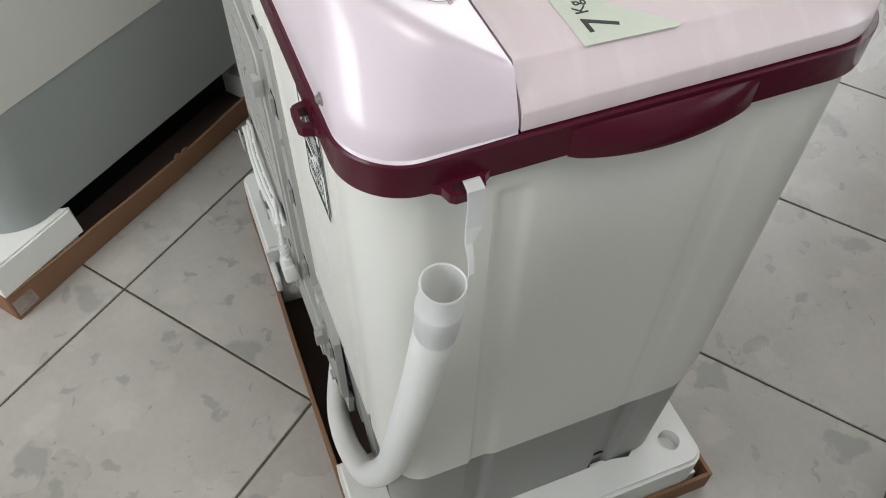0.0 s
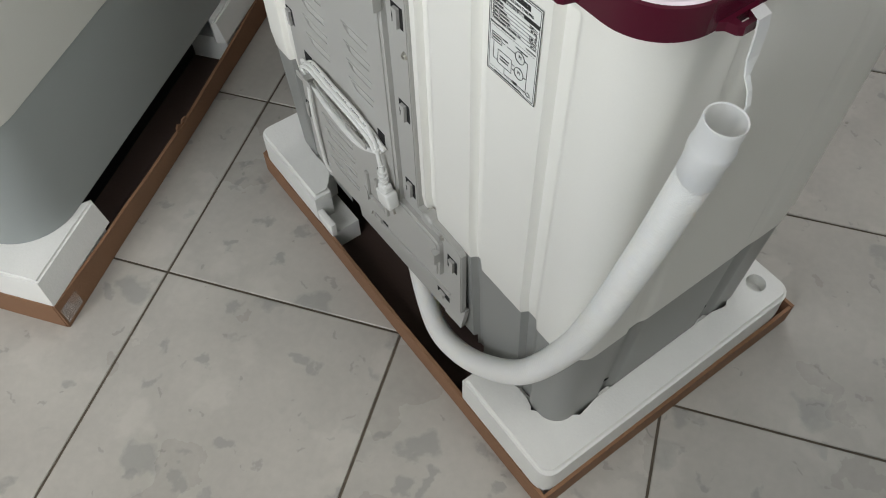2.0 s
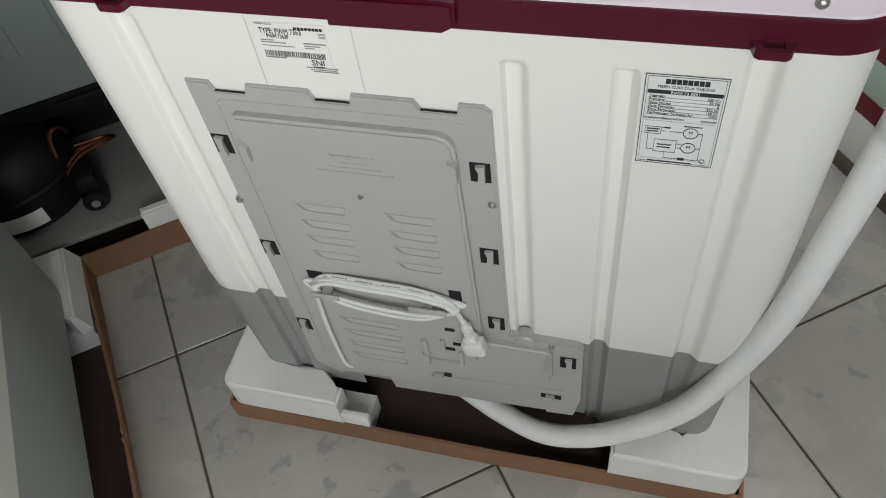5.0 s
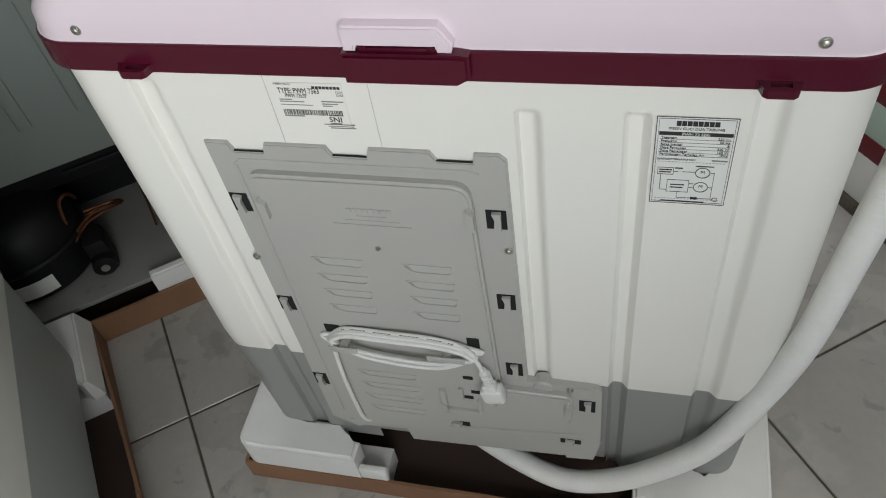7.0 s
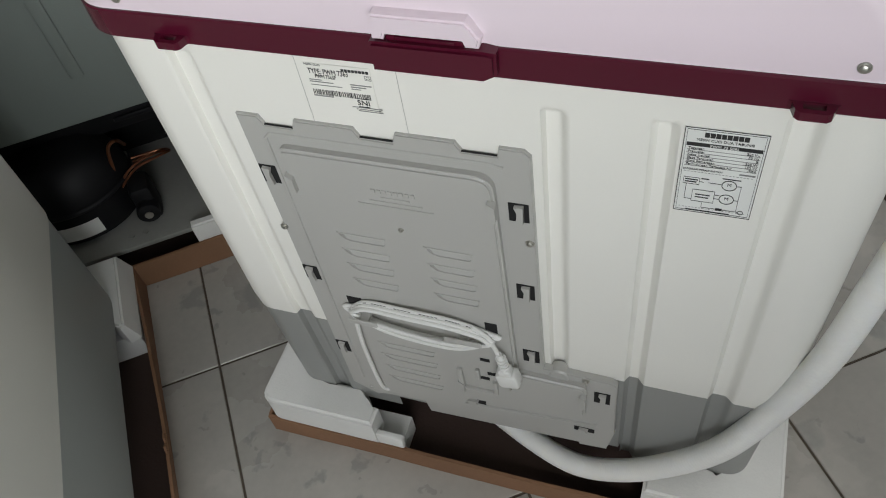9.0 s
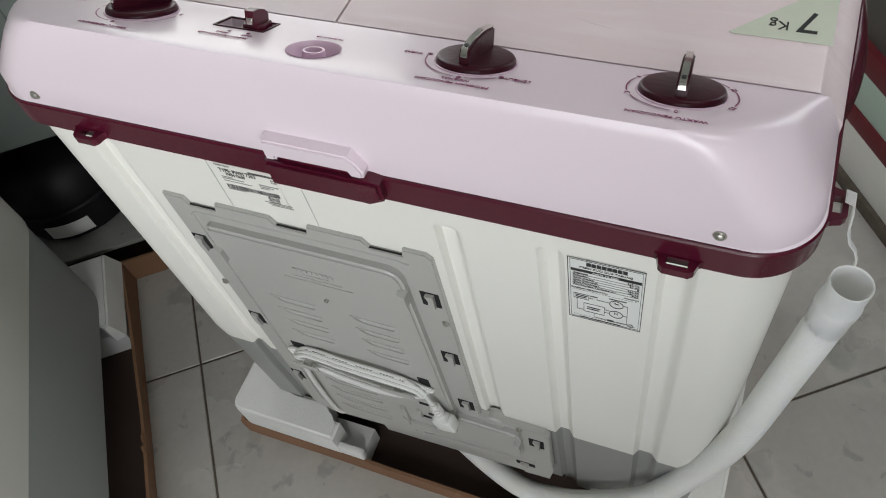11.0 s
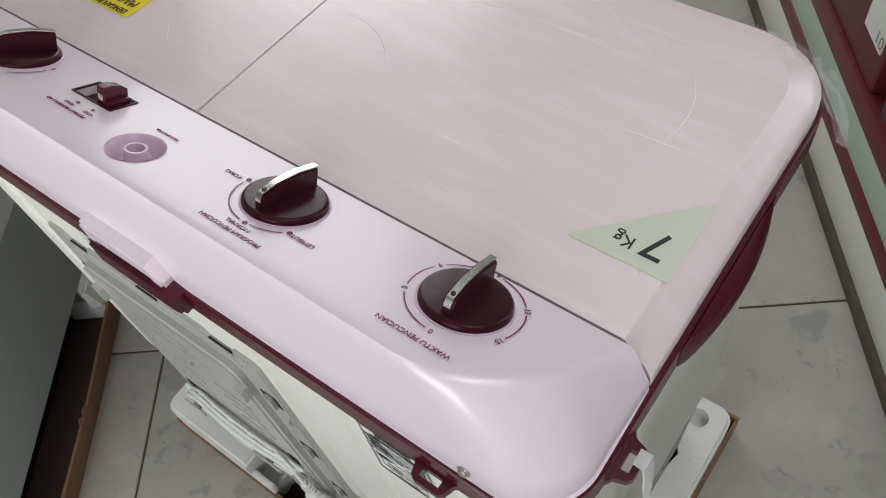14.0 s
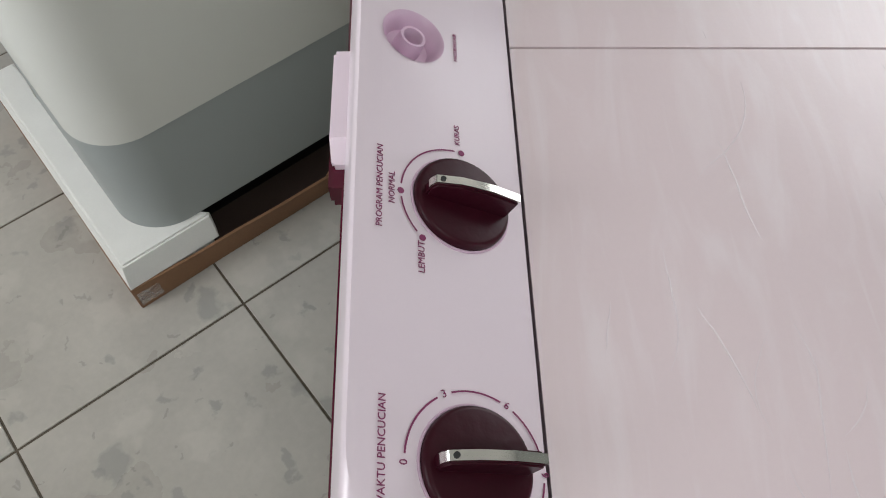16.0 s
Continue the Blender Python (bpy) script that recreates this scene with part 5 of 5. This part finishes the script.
box(bm, (U0 + 0.02, 0.20, 0.26), (U1 - 0.02, 0.34, 0.40), 0.01, FR)
for k in range(3):
    box(bm, (0.08, 0.193, 0.285 + 0.035 * k), (0.26, 0.203, 0.297 + 0.035 * k), 0.003, FR)
part("drip_pan", bm, BLACK, fridge, "black ribbed plastic drip pan")
bm = bmesh.new()
box(bm, (U0, 0.030, 0.082), (U1, 0.62, 0.095), 0.003, FR)
for x in (0.02, 0.05, 0.24):
    lathe(bm, [(0.006, 0.095), (0.006, 0.0975)], FR @ pose(x, 0.06, 0), 10)
part("base_plate", bm, GALV, fridge, "pale galvanised steel base plate")
bm = bmesh.new()
lathe(bm, [(0.095, 0.098), (0.110, 0.11), (0.113, 0.17), (0.110, 0.215), (0.095, 0.26), (0.06, 0.285), (0.0, 0.292)], FR @ pose(-0.065, 0.185, 0) @ Matrix.Diagonal((1.15, 1, 1, 1)), 40, close=False)
lathe(bm, [(0.116, 0.188), (0.119, 0.194), (0.116, 0.200)], FR @ pose(-0.065, 0.185, 0) @ Matrix.Diagonal((1.15, 1, 1, 1)), 40, close=False)
comp = part("compressor", bm, BLACK, fridge, "black enamelled compressor with a white label")
bm = bmesh.new()
ring = []
for i in range(9):
    a = radians(248 + 5.2 * i)
    ring.append([bm.verts.new(FR @ Vector((-0.065 + 1.15 * 0.1165 * math.cos(a), 0.185 + 0.1165 * math.sin(a), z))) for z in (0.125, 0.165)])
for a, b in zip(ring, ring[1:]):
    bm.faces.new((a[0], b[0], b[1], a[1]))
part("compressor_label", bm, PAPER, comp)
bm = bmesh.new()
box(bm, (0.052, 0.085, 0.096), (0.098, 0.15, 0.19), 0.012, FR)
lathe(bm, [(0.024, 0.0), (0.024, 0.02), (0.012, 0.024)], FR @ pose(0.075, 0.088, 0.135, 90, 0, 0), 20)
part("start_relay", bm, BLACK, fridge)
bm = bmesh.new()
lathe(bm, [(0.009, 0.0), (0.009, 0.0016)], FR @ pose(0.075, 0.064, 0.135, 90, 0, 0), 14)
part("relay_bolt", bm, STEEL, fridge)
bm = bmesh.new()
for o in (0.0, 0.010):
    tube(bm, smooth_path([FR @ Vector(p) for p in ((0.03, 0.12, 0.17 + o), (0.08, 0.14, 0.20 + o), (0.13, 0.15, 0.205 + o), (0.155, 0.17, 0.195), (0.13, 0.20, 0.18), (0.07, 0.19, 0.18 + o))], 7), 0.0028, 7)
tube(bm, smooth_path([FR @ Vector(p) for p in ((0.04, 0.13, 0.2), (0.05, 0.15, 0.26), (0.07, 0.16, 0.27), (0.075, 0.19, 0.23))], 7), 0.004, 7)
tube(bm, smooth_path([FR @ Vector(p) for p in ((0.19, 0.17, 0.10), (0.20, 0.17, 0.2), (0.205, 0.18, 0.39))], 7), 0.0028, 7)
part("copper_pipe", bm, COPPER, fridge)
foam_block("foam_pad", [(0.15, 0.008), (0.315, 0.008), (0.315, 0.028), (0.15, 0.028)], 0.0065, 0.118, "small white foam pad beside the refrigerator's base plate", FR, 0.004)

# ---- striped plinth with the appliances on it ----
PL = Matrix(((0.594, 0.805, 0, 0.05), (-0.805, 0.594, 0, 1.5), (0, 0, 1, 0), (0, 0, 0, 1)))  # x along, y away
plinth = thing("display_plinth", PL @ Vector((0.4, 0.3, 0)), "low display plinth painted in white, dark red and pale green stripes", "plinth")
for name, z0, z1, out, mat in (("kerb", 0.0, 0.030, 0.010, GROUT), ("white_stripe", 0.030, 0.145, 0.0, STRIPEWHITE), ("red_stripe", 0.145, 0.188, 0.003, STRIPERED), ("green_stripe", 0.188, 0.270, 0.0, STRIPEGREEN), ("red_stripe", 0.270, 0.318, 0.003, STRIPERED)):
    bm = bmesh.new()
    box(bm, (-1.1, -out, z0), (1.25, 0.70, z1), 0.002, PL)
    part(name, bm, mat, plinth)
cabinet = thing("display_cabinet", PL @ Vector((-0.3, 0.3, 0.32)), "dark red appliance cabinet on the striped plinth", "cabinet")
bm = bmesh.new()
box(bm, (-1.0, 0.004, 0.3185), (0.535, 0.6, 0.95), 0.01, PL)
part("cabinet_body", bm, STRIPERED, cabinet)
bm = bmesh.new()
box(bm, (0.435, 0.001, 0.40), (0.520, 0.0045, 0.62), 0.003, PL)
card = part("price_card", bm, PAPER, cabinet)
lettering("card_word", "10", 0.035, PL @ pose(0.503, 0.0006, 0.418, 90, 0, 0), GREYINK, card)
other = thing("grey_washing_machine", PL @ Vector((0.85, 0.3, 0.32)), "charcoal grey washing machine with a large round white sticker", "washing machine")
bm = bmesh.new()
prism(bm, rounded(0.539, 1.139, 0.012, 0.58, 0.05, 8), 0.3185, 0.92, PL)
part("body", bm, CHARCOAL, other)
bm = bmesh.new()
lathe(bm, [(0.19, 0.0), (0.19, 0.0015)], PL @ pose(0.775, 0.0118, 0.68, 90, 0, 0), 56)
round_label = part("round_sticker", bm, PAPER, other, "large round white sticker")
bm = bmesh.new()
lathe(bm, [(0.022, 0.0), (0.022, 0.0008)], PL @ pose(0.717, 0.0102, 0.535, 90, 0, 0), 28)
part("red_badge", bm, RED, round_label)
bm = bmesh.new()
for k in range(2):
    box(bm, (0.750 + 0.034 * k, 0.0095, 0.518), (0.774 + 0.034 * k, 0.0103, 0.553), 0, PL)
part("maker_mark", bm, GREYINK, round_label)

# ---- unseen ceiling lamp, added as fill ----
lamp = thing("added_ceiling_lamp", (1.10, 0.30, CEIL), "small round unseen ceiling lamp added as fill light", "lamp")
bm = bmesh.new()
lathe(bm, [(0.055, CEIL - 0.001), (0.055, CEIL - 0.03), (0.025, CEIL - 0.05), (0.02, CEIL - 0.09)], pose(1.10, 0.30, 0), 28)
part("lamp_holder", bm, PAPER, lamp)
GLOW = bpy.data.materials.new("added_lamp_glow")
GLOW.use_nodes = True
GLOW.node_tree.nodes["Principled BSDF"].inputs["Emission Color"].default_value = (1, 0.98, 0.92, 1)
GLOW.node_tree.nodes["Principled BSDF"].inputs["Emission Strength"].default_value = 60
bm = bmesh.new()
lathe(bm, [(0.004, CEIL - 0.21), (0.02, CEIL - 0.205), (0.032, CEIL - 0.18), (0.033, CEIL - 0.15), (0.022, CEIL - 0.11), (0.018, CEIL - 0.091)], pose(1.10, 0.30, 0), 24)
part("fill_bulb", bm, GLOW, lamp)

# ---- floor tiles ----
bm = bmesh.new()
h = TILE / 2 - 0.0024
box(bm, (-h, -h, -0.0024), (h, h, 0.0))
bmesh.ops.bevel(bm, geom=[e for e in bm.edges if all(v.co.z > -0.001 for v in e.verts)], offset=0.0012, segments=1, affect="EDGES")
tile_mesh = bpy.data.meshes.new("tile")
bm.to_mesh(tile_mesh)
bm.free()
tile_mesh.materials.append(TILE_M)
for i in range(math.floor(A0 / TILE), math.ceil(A1 / TILE)):
    for j in range(math.floor(B0 / TILE), math.ceil(B1 / TILE)):
        t = new("tile", tile_mesh)
        t.matrix_basis = Matrix.Translation(grid((i + 0.5) * TILE, (j + 0.5) * TILE)) @ pose(0, 0, 0, 0, 0, math.degrees(math.atan2(0.6, 0.8)) + 90 * ((i * 7 + j * 3) % 4))
        t.parent = floor

# the machine stands on the floor of its foam pocket
washer.location.z += 0.008
